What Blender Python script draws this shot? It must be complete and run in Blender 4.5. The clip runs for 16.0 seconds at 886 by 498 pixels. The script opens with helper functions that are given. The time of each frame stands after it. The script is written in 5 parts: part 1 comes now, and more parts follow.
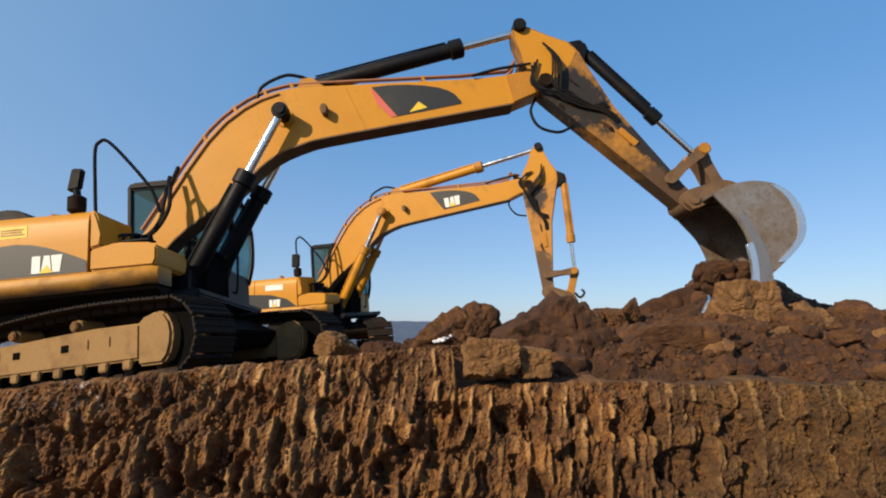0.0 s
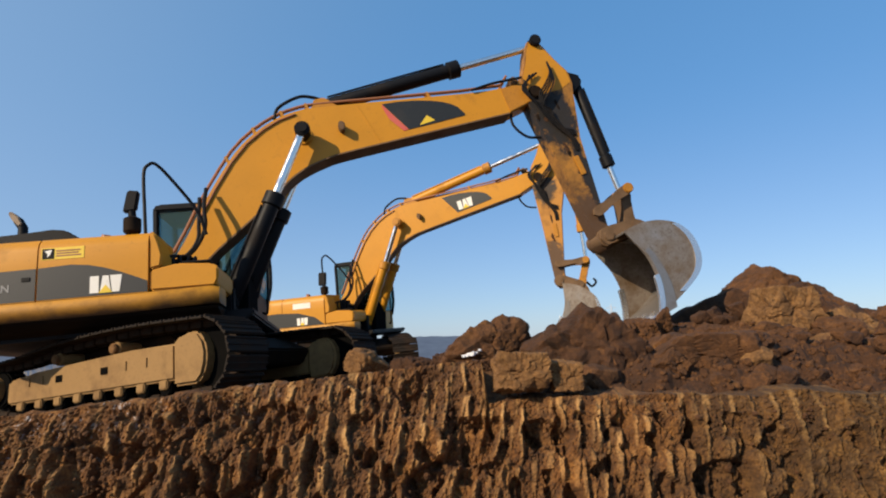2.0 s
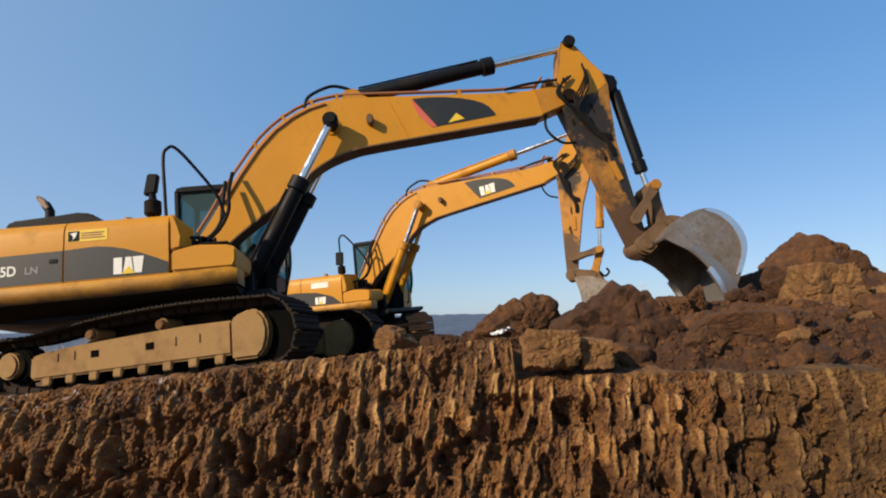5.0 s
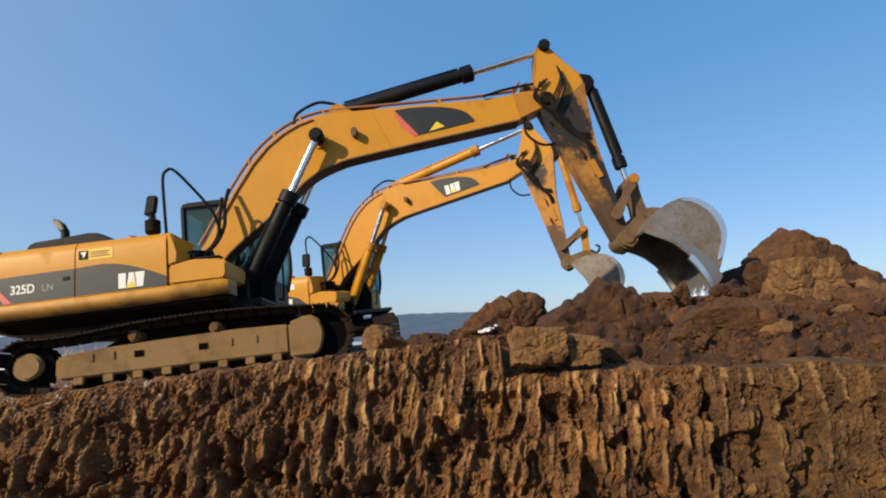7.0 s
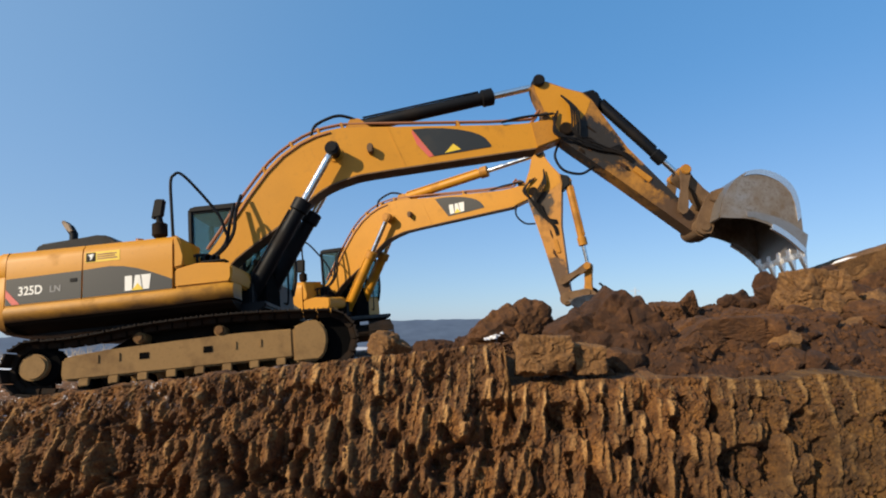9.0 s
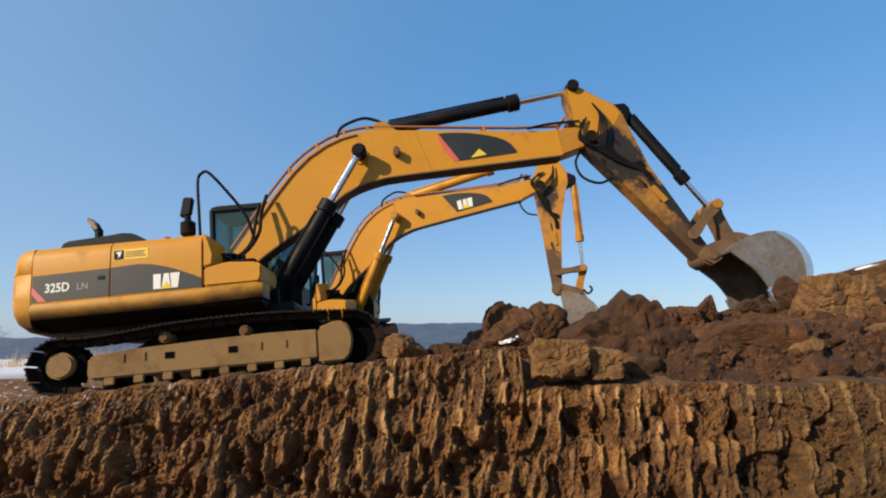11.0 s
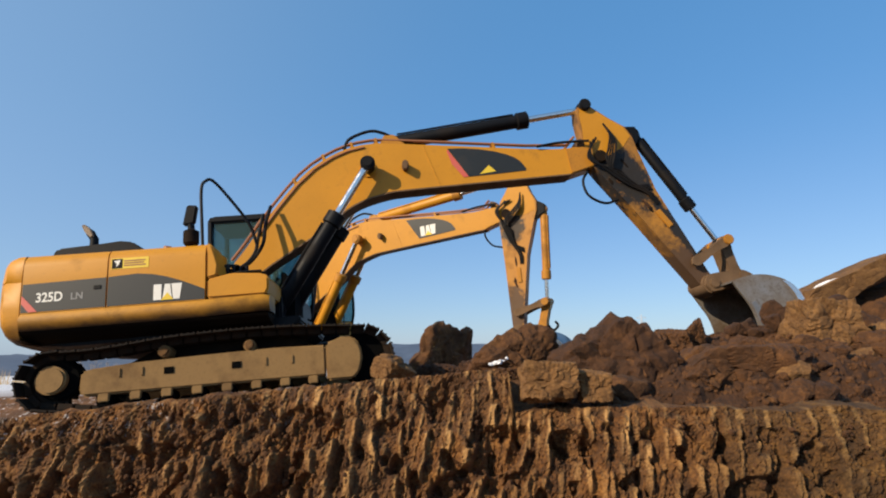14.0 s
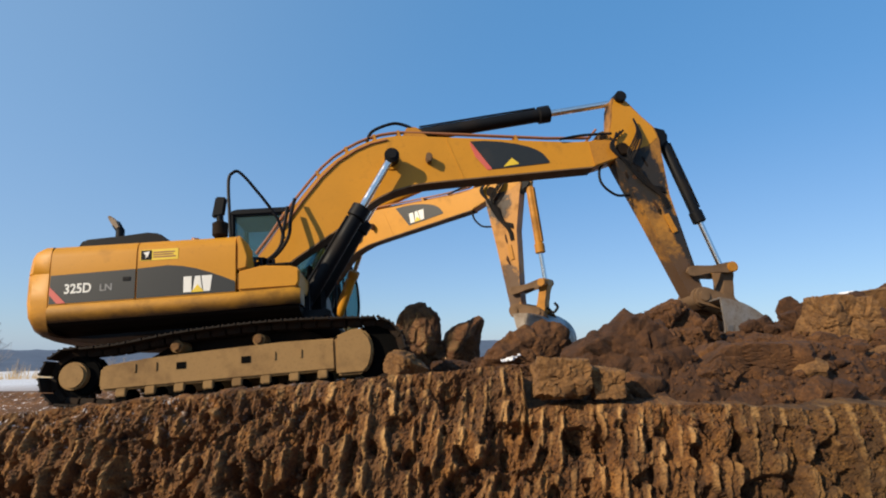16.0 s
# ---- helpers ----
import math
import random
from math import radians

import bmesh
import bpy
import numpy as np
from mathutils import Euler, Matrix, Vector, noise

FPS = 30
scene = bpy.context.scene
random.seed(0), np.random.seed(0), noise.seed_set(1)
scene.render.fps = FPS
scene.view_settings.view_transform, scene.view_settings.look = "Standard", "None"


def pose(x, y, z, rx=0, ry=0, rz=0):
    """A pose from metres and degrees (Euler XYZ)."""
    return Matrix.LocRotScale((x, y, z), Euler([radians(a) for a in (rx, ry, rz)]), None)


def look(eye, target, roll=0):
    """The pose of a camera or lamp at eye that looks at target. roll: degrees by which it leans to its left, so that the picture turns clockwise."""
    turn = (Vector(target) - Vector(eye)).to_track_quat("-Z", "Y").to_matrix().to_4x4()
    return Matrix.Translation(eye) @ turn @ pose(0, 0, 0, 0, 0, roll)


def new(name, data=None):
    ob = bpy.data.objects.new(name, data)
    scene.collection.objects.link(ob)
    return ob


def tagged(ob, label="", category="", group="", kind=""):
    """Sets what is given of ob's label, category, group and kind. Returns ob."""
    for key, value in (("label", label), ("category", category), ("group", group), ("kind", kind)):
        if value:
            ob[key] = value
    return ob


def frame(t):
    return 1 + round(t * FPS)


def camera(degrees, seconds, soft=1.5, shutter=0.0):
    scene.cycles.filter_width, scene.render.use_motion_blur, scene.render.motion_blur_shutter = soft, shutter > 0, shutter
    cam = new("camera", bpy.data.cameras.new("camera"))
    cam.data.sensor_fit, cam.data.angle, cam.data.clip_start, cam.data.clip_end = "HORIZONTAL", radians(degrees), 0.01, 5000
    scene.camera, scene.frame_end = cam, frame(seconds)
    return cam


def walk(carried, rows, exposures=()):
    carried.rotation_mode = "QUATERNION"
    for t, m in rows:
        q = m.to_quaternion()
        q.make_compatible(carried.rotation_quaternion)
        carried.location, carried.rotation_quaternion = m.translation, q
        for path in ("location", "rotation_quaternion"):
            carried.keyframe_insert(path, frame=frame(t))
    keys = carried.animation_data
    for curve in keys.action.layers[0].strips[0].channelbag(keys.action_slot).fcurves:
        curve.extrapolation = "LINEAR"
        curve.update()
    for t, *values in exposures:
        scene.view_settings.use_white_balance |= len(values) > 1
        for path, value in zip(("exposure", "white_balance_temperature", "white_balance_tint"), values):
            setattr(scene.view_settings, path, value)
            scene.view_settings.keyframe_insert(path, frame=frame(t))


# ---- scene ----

EYE = 1.7                      # eye height over the pit floor
FOV = 76.68
cam = camera(FOV, 16.0, soft=2.0, shutter=0.3)
# times of the rows and the camera's turn at each of them
TIMES = [0.0, 0.5, 1.0, 1.5, 2.0, 2.5, 3.0, 3.5, 4.0, 4.5, 7.0, 7.5, 8.0, 8.5, 9.0, 11.5, 12.0, 12.5, 13.0, 13.5, 14.0, 14.5, 15.0, 15.5, 16.0]
CAM_YAW = [0.0, 0.4, 0.7, 2.09, 2.91, 3.24, 3.63, 4.87, 6.45, 6.16, 4.57, 4.17, 4.13, 4.72, 5.17, 6.79, 5.76, 7.87, 8.48, 6.32, 5.59, 5.48, 6.33, 6.88, 6.84]
CAM_PITCH = [8.0, 9.15, 10.08, 9.72, 9.5, 8.12, 8.08, 8.34, 7.86, 7.46, 7.16, 6.93, 6.94, 7.56, 7.83, 8.53, 9.78, 11.93, 10.51, 10.23, 10.25, 9.72, 10.47, 9.76, 9.89]
CAM_ROLL = [0.0, 0.78, 0.64, 0.98, 1.24, 1.9, 2.13, 1.77, 1.59, 1.28, 1.92, 1.79, 1.46, 1.28, 1.06, 0.65, -0.09, 0.54, 1.22, 0.96, 0.15, -0.28, 0.05, -0.29, 0.02]

walk(cam, [(t, pose(0, 0, EYE, 90 + p, r, y)) for t, y, p, r in zip(TIMES, CAM_YAW, CAM_PITCH, CAM_ROLL)],
     exposures=[(0.0, 0.25, 6650, 12), (4.5, 0.25, 6750, 13), (7.0, 0.25, 6500, 10), (11.5, 0.25, 6500, 10), (13.0, 0.25, 6700, 12), (14.5, 0.25, 6500, 10), (16.0, 0.25, 6500, 10)])

# ---- light: low winter sun from behind the camera's left shoulder ----
SUN_AZ, SUN_EL = 227.0, 27.0   # compass-like, clockwise from +y
world = bpy.data.worlds.new("sky")
scene.world = world
world.use_nodes = True
wn = world.node_tree.nodes
sky = wn.new("ShaderNodeTexSky")
sky.sky_type, sky.sun_disc = "NISHITA", False
sky.sun_elevation, sky.sun_rotation = radians(SUN_EL), radians(SUN_AZ)
sky.air_density, sky.dust_density, sky.ozone_density = 1.0, 0.3, 3.5
tint = wn.new("ShaderNodeMix")   # clear cold air
tint.data_type, tint.blend_type = "RGBA", "MULTIPLY"
tint.inputs[0].default_value = 1.0
tint.inputs[7].default_value = (0.95, 0.99, 1.07, 1)
wn["Background"].inputs["Strength"].default_value = 0.125
world.node_tree.links.new(sky.outputs["Color"], tint.inputs[6])
haze = wn.new("ShaderNodeMix")   # thin winter haze, brighter towards the sun's side
haze.data_type = "RGBA"
haze.inputs[0].default_value = 0.6
sky_dir = wn.new("ShaderNodeTexCoord")
sunward = wn.new("ShaderNodeVectorMath")
sunward.operation = "DOT_PRODUCT"
sunward.inputs[1].default_value = (math.sin(radians(SUN_AZ)), math.cos(radians(SUN_AZ)), 0.0)
spread = wn.new("ShaderNodeMapRange")
spread.inputs["From Min"].default_value, spread.inputs["From Max"].default_value = -0.75, 0.25
spread.interpolation_type = "SMOOTHSTEP"
hue = wn.new("ShaderNodeMix")
hue.data_type = "RGBA"
hue.inputs[6].default_value = (0.60, 2.25, 4.65, 1)
hue.inputs[7].default_value = (1.85, 3.30, 5.1, 1)
link = world.node_tree.links.new
link(sky_dir.outputs["Generated"], sunward.inputs[0])
link(sunward.outputs["Value"], spread.inputs["Value"])
link(spread.outputs["Result"], hue.inputs[0])
height = wn.new("ShaderNodeSeparateXYZ")
link(sky_dir.outputs["Generated"], height.inputs[0])
low = wn.new("ShaderNodeMapRange")   # the haze thickens towards the horizon
low.inputs["From Min"].default_value, low.inputs["From Max"].default_value = 0.42, 0.0
low.inputs["To Max"].default_value = 0.75
low.interpolation_type = "SMOOTHSTEP"
link(height.outputs["Z"], low.inputs["Value"])
pale = wn.new("ShaderNodeMix")
pale.data_type = "RGBA"
pale.inputs[7].default_value = (2.05, 3.05, 4.55, 1)
link(low.outputs["Result"], pale.inputs[0])
link(hue.outputs[2], pale.inputs[6])
link(pale.outputs[2], haze.inputs[7])
link(tint.outputs[2], haze.inputs[6])
link(haze.outputs[2], wn["Background"].inputs["Color"])
sun_data = bpy.data.lights.new("sun", "SUN")
sun_data.energy, sun_data.angle, sun_data.color = 5.0, radians(0.55), (1.0, 0.83, 0.60)
sun = new("sun", sun_data)
sd = Vector((math.sin(radians(SUN_AZ)) * math.cos(radians(SUN_EL)), math.cos(radians(SUN_AZ)) * math.cos(radians(SUN_EL)), math.sin(radians(SUN_EL))))
sun.matrix_world = look(sd * 60, (0, 0, 0))


# ---- materials ----
def material(name):
    m = bpy.data.materials.new(name)
    m.use_nodes = True
    nt = m.node_tree
    return m, nt, nt.nodes["Principled BSDF"]


def node(nt, kind, **kw):
    n = nt.nodes.new(kind)
    for k, v in kw.items():
        if k in n.inputs:
            n.inputs[k].default_value = v
    return n


def noise_node(nt, scale, detail=6.0, rough=0.6, coord="Object", stretch=None):
    tc = nt.nodes.new("ShaderNodeTexCoord")
    n = node(nt, "ShaderNodeTexNoise", Scale=scale, Detail=detail, Roughness=rough)
    if stretch:
        mp = nt.nodes.new("ShaderNodeMapping")
        mp.inputs["Scale"].default_value = stretch
        nt.links.new(tc.outputs[coord], mp.inputs["Vector"])
        nt.links.new(mp.outputs["Vector"], n.inputs["Vector"])
    else:
        nt.links.new(tc.outputs[coord], n.inputs["Vector"])
    return n


def ramp(nt, src, stops):
    r = nt.nodes.new("ShaderNodeValToRGB")
    el = r.color_ramp.elements
    while len(el) < len(stops):
        el.new(0.5)
    for e, (p, c) in zip(el, stops):
        e.position, e.color = p, (*c, 1) if len(c) == 3 else c
    nt.links.new(src, r.inputs["Fac"])
    return r


def mix(nt, fac, a, b):
    m = nt.nodes.new("ShaderNodeMix")
    m.data_type = "RGBA"
    for sock, v in ((m.inputs[0], fac), (m.inputs[6], a), (m.inputs[7], b)):
        if isinstance(v, (tuple, list)):
            sock.default_value = (*v, 1)
        elif isinstance(v, (int, float)):
            sock.default_value = v
        else:
            nt.links.new(v, sock)
    return m.outputs[2]


def bump(nt, bsdf, src, strength, distance):
    b = node(nt, "ShaderNodeBump", Strength=strength, Distance=distance)
    nt.links.new(src, b.inputs["Height"])
    nt.links.new(b.outputs["Normal"], bsdf.inputs["Normal"])


def painted(name, colour, dirt, amount=0.5, rough=0.42, metal=0.0, scale=1.6, relief=0.25, mud_shade=None, stain=None):
    """Paint or metal with dusty patches, fine stains and spatter; thrown-up mud and painted shade thin out between two
    given heights.
    """
    m, nt, b = material(name)
    big = noise_node(nt, scale, 7, 0.65)
    fine = noise_node(nt, scale * 14, 4, 0.7)
    d1 = ramp(nt, big.outputs["Fac"], [(0.62 - 0.3 * amount, (0, 0, 0)), (0.95 - 0.3 * amount, (1, 1, 1))])
    d2 = ramp(nt, fine.outputs["Fac"], [(0.60 - 0.1 * amount, (0, 0, 0)), (0.80 - 0.1 * amount, (1, 1, 1))])
    hue = mix(nt, big.outputs["Fac"], [c * 0.82 for c in colour], [min(1, c * 1.12) for c in colour])
    c1 = mix(nt, d1.outputs["Color"], hue, dirt)
    half = nt.nodes.new("ShaderNodeMath")
    half.operation = "MULTIPLY"
    half.inputs[1].default_value = 0.35 + 0.4 * amount
    nt.links.new(d2.outputs["Color"], half.inputs[0])
    c2 = mix(nt, half.outputs[0], c1, dirt)
    nt.links.new(c2, b.inputs["Base Color"])
    # Mud and painted shade both deepen towards the lower height.
    if mud_shade:
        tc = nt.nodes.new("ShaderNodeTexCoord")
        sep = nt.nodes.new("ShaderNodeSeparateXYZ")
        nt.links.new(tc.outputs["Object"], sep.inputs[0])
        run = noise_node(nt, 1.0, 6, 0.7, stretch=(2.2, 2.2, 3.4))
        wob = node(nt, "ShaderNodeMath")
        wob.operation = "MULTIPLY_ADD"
        wob.inputs[1].default_value = 1.1 * (mud_shade[1] - mud_shade[0])
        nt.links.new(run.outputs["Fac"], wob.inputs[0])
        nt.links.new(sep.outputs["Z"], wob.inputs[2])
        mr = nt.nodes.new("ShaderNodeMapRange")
        mr.inputs["From Min"].default_value = mud_shade[1] + 0.5 * (mud_shade[1] - mud_shade[0])
        mr.inputs["From Max"].default_value = mud_shade[0] + 0.5 * (mud_shade[1] - mud_shade[0])
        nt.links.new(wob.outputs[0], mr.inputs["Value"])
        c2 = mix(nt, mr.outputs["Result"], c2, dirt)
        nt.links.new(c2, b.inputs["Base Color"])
    for at, radii, tone in stain or ():
        tc = nt.nodes.new("ShaderNodeTexCoord")
        mp = nt.nodes.new("ShaderNodeMapping")
        mp.inputs["Location"].default_value = [-p / q for p, q in zip(at, radii)]
        mp.inputs["Scale"].default_value = [1 / q for q in radii]
        nt.links.new(tc.outputs["Object"], mp.inputs["Vector"])
        ln = nt.nodes.new("ShaderNodeVectorMath")
        ln.operation = "LENGTH"
        nt.links.new(mp.outputs["Vector"], ln.inputs[0])
        blot = noise_node(nt, 6.5, 6, 0.7)
        ad = nt.nodes.new("ShaderNodeMath")
        ad.operation = "MULTIPLY_ADD"
        ad.inputs[1].default_value = 1.8
        nt.links.new(blot.outputs["Fac"], ad.inputs[0])
        nt.links.new(ln.outputs["Value"], ad.inputs[2])
        mr = nt.nodes.new("ShaderNodeMapRange")
        mr.inputs["From Min"].default_value, mr.inputs["From Max"].default_value = 1.95, 1.65
        nt.links.new(ad.outputs[0], mr.inputs["Value"])
        c2 = mix(nt, mr.outputs["Result"], c2, tone)
        nt.links.new(c2, b.inputs["Base Color"])
    rr = ramp(nt, d1.outputs["Color"], [(0.0, (rough,) * 3), (1.0, (0.9,) * 3)])
    nt.links.new(rr.outputs["Color"], b.inputs["Roughness"])
    b.inputs["Metallic"].default_value = metal
    bump(nt, b, fine.outputs["Fac"], relief, 0.006)
    return m


def soil(name, dark, mid, light, scale=1.0, bump_d=0.05):
    m, nt, b = material(name)
    big = noise_node(nt, 0.8 * scale, 8, 0.65)
    med = noise_node(nt, 5.0 * scale, 8, 0.7)
    fine = noise_node(nt, 38.0 * scale, 4, 0.75)
    c = ramp(nt, med.outputs["Fac"], [(0.30, dark), (0.52, mid), (0.74, light)])
    c2 = mix(nt, ramp(nt, big.outputs["Fac"], [(0.35, (0, 0, 0)), (0.7, (0.7, 0.7, 0.7))]).outputs["Color"], c.outputs["Color"], mid)
    sp = ramp(nt, fine.outputs["Fac"], [(0.38, (0.55, 0.52, 0.5)), (0.62, (1.12, 1.1, 1.05))])
    mul = nt.nodes.new("ShaderNodeMix")
    mul.data_type, mul.blend_type = "RGBA", "MULTIPLY"
    mul.inputs[0].default_value = 0.8
    nt.links.new(c2, mul.inputs[6])
    nt.links.new(sp.outputs["Color"], mul.inputs[7])
    nt.links.new(mul.outputs[2], b.inputs["Base Color"])
    b.inputs["Roughness"].default_value = 0.92
    add = nt.nodes.new("ShaderNodeMath")
    add.operation = "MULTIPLY_ADD"
    add.inputs[1].default_value = 0.35
    nt.links.new(fine.outputs["Fac"], add.inputs[0])
    nt.links.new(med.outputs["Fac"], add.inputs[2])
    bump(nt, b, add.outputs[0], 0.9, bump_d)
    return m


YELLOW = (0.51, 0.226, 0.014)
GREASE_SHADE = (0.012, 0.009, 0.007)
MUD = (0.085, 0.04, 0.014)
paint = painted("yellow_paint", YELLOW, MUD, 0.12, 0.46, relief=0.06)
# Casting paint darkened at its lower edge for mud and shade alike.
weight_paint = painted("mud_and_shade_casting_paint", YELLOW, (0.045, 0.023, 0.009), 0.14, 0.5, relief=0.08, mud_shade=(1.04, 1.36))
paint_dirty = painted("dirty_yellow_paint", (0.43, 0.185, 0.018), (0.11, 0.055, 0.02), 0.45, 0.5)
stick_paint = painted("scraped_yellow_paint", (0.40, 0.175, 0.017), (0.075, 0.036, 0.013), 0.8, 0.6, scale=3.4, stain=(((2.45, 0, -0.05), (0.62, 9, 0.4), (0.075, 0.038, 0.016)), ((0.45, 0, 0.10), (0.75, 9, 0.42), GREASE_SHADE), ((1.75, 0, 0.22), (0.8, 9, 0.14), GREASE_SHADE)))
old_stick_paint = painted("old_stick_paint", (0.43, 0.185, 0.018), (0.10, 0.045, 0.016), 0.45, 0.55, scale=3.4, stain=(((0.30, 0, 0.08), (0.5, 9, 0.32), (0.03, 0.017, 0.008)), ((2.2, 0, 0.0), (0.6, 9, 0.25), (0.09, 0.045, 0.018))))
# Sill paint that carries mud and the shade of its undercut.
skirt_paint = painted("mud_and_shade_paint", (0.47, 0.215, 0.016), (0.035, 0.018, 0.008), 0.3, 0.5, scale=2.2, relief=0.1, mud_shade=(1.14, 1.31))
track_frame_mat = painted("mud_covered_steel", (0.25, 0.145, 0.05), (0.085, 0.042, 0.014), 0.5, 0.85, scale=2.5)
shoe_mat = painted("worn_track_steel", (0.02, 0.016, 0.013), (0.04, 0.022, 0.012), 0.55, 0.7, 0.0, scale=4)
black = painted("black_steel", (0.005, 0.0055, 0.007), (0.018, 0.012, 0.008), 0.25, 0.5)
rubber = painted("black_rubber", (0.007, 0.007, 0.008), (0.022, 0.015, 0.01), 0.3, 0.6)
decal_mat = painted("dark_grey_vinyl", (0.0115, 0.0135, 0.0135), (0.05, 0.034, 0.02), 0.15, 0.5, relief=0.04)
white_mat = painted("white_vinyl", (0.72, 0.71, 0.66), (0.3, 0.22, 0.13), 0.1, 0.5)
label_yellow = painted("yellow_vinyl", (0.72, 0.5, 0.03), (0.3, 0.2, 0.06), 0.1, 0.5)
red_mat = painted("red_vinyl", (0.55, 0.10, 0.075), (0.3, 0.15, 0.1), 0.1, 0.5)
chrome, _nt, _b = material("chromed_rod")
_b.inputs["Metallic"].default_value, _b.inputs["Roughness"].default_value = 1.0, 0.16
_b.inputs["Base Color"].default_value = (0.78, 0.77, 0.75, 1)
_n = noise_node(_nt, 9, 4)
_nt.links.new(ramp(_nt, _n.outputs["Fac"], [(0.3, (0.1,) * 3), (0.75, (0.34,) * 3)]).outputs["Color"], _b.inputs["Roughness"])
steel = painted("worn_bucket_steel", (0.29, 0.27, 0.25), (0.12, 0.075, 0.04), 0.45, 0.4, 0.7, scale=2.0)
side_steel = painted("dirt_streaked_steel", (0.34, 0.31, 0.28), (0.125, 0.08, 0.043), 0.95, 0.42, 0.6, scale=1.7)
steel_bright = painted("polished_bucket_steel", (0.74, 0.73, 0.72), (0.30, 0.24, 0.17), 0.08, 0.27, 0.9, scale=3.0, relief=0.12)
mud_steel = painted("soil_caked_steel", (0.155, 0.09, 0.043), (0.07, 0.037, 0.016), 0.6, 0.8, 0.1, scale=3.0)
pipe_mat = painted("rusty_brown_pipe", (0.30, 0.12, 0.05), (0.12, 0.06, 0.03), 0.3, 0.5)
# Near-black that stands for shade in slots, gaps and covered parts.
shade_black = painted("recess_shade_black", (0.004, 0.004, 0.004), (0.012, 0.008, 0.005), 0.2, 1.0)
# Black of real grease; also stands for shade under the house.
grease_shade = painted("greasy_soil_and_shade", GREASE_SHADE, (0.03, 0.017, 0.009), 0.5, 0.75, scale=3.0)
bucket_dusty = painted("dusty_bucket_steel", (0.19, 0.14, 0.095), (0.10, 0.06, 0.03), 0.45, 0.6, 0.25, scale=2.4)
glass, _nt, _b = material("tinted_cab_glass")
_b.inputs["Base Color"].default_value = (0.22, 0.37, 0.40, 1)
_b.inputs["Roughness"].default_value, _b.inputs["Transmission Weight"].default_value, _b.inputs["IOR"].default_value = 0.03, 0.9, 1.1
mirror_mat, _nt, _b = material("mirror_glass")
_b.inputs["Metallic"].default_value, _b.inputs["Roughness"].default_value = 1.0, 0.05
for dull, gloss in ((black, 0.15), (rubber, 0.15), (shade_black, 0.03), (shoe_mat, 0.1), (grease_shade, 0.06), (paint, 0.3), (weight_paint, 0.3), (skirt_paint, 0.25), (paint_dirty, 0.3)):
    dull.node_tree.nodes["Principled BSDF"].inputs["Specular IOR Level"].default_value = gloss
snow_mat = painted("old_snow", (0.78, 0.79, 0.82), (0.4, 0.36, 0.3), 0.2, 0.8)
clod_soil = soil("clod_soil", (0.022, 0.0085, 0.002), (0.098, 0.039, 0.0095), (0.21, 0.095, 0.026))
dark_soil = soil("damp_dark_soil", (0.014, 0.005, 0.0011), (0.058, 0.0215, 0.0046), (0.13, 0.054, 0.0135))
pale_soil = soil("pale_dry_clay", (0.06, 0.027, 0.008), (0.19, 0.094, 0.03), (0.32, 0.18, 0.065))


# ---- mesh helpers ----
def mesh_object(name, bm, mat, smooth=False):
    me = bpy.data.meshes.new(name)
    bmesh.ops.recalc_face_normals(bm, faces=bm.faces)
    bm.to_mesh(me)
    bm.free()
    me.materials.append(mat)
    if smooth:
        me.shade_smooth()
        me.set_sharp_from_angle(angle=radians(38))
    return new(name, me)


def part(name, bm, mat, parent, label="", smooth=True):
    ob = mesh_object(name, bm, mat, smooth)
    ob.parent = parent
    if label:
        tagged(ob, label)
    return ob


def thing(name, bm, mat, label, category, group="", kind="", smooth=True):
    return tagged(mesh_object(name, bm, mat, smooth), label, category, group, kind)


def add_prism(bm, profile, y0, y1, bevel=0.0, seg=2, taper=0.0):
    """A closed x-z outline pushed from y0 to y1."""
    a = [bm.verts.new((x, y0, z)) for x, z in profile]
    b = [bm.verts.new((x, y1, z)) for x, z in profile]
    faces = [bm.faces.new(a), bm.faces.new(b[::-1])]
    n = len(a)
    for i in range(n):
        faces.append(bm.faces.new((a[i], b[i], b[(i + 1) % n], a[(i + 1) % n])))
    if bevel:
        edges = {e for f in faces for e in f.edges}
        bmesh.ops.bevel(bm, geom=list(edges), offset=bevel, segments=seg, affect="EDGES", clamp_overlap=True)
    return bm


def prism(profile, y0, y1, bevel=0.0, seg=2):
    return add_prism(bmesh.new(), profile, y0, y1, bevel, seg)


def box(x0, x1, y0, y1, z0, z1, bevel=0.01, seg=2):
    return prism([(x0, z0), (x1, z0), (x1, z1), (x0, z1)], y0, y1, bevel, seg)


def add_box(bm, x0, x1, y0, y1, z0, z1, bevel=0.0):
    return add_prism(bm, [(x0, z0), (x1, z0), (x1, z1), (x0, z1)], y0, y1, bevel)


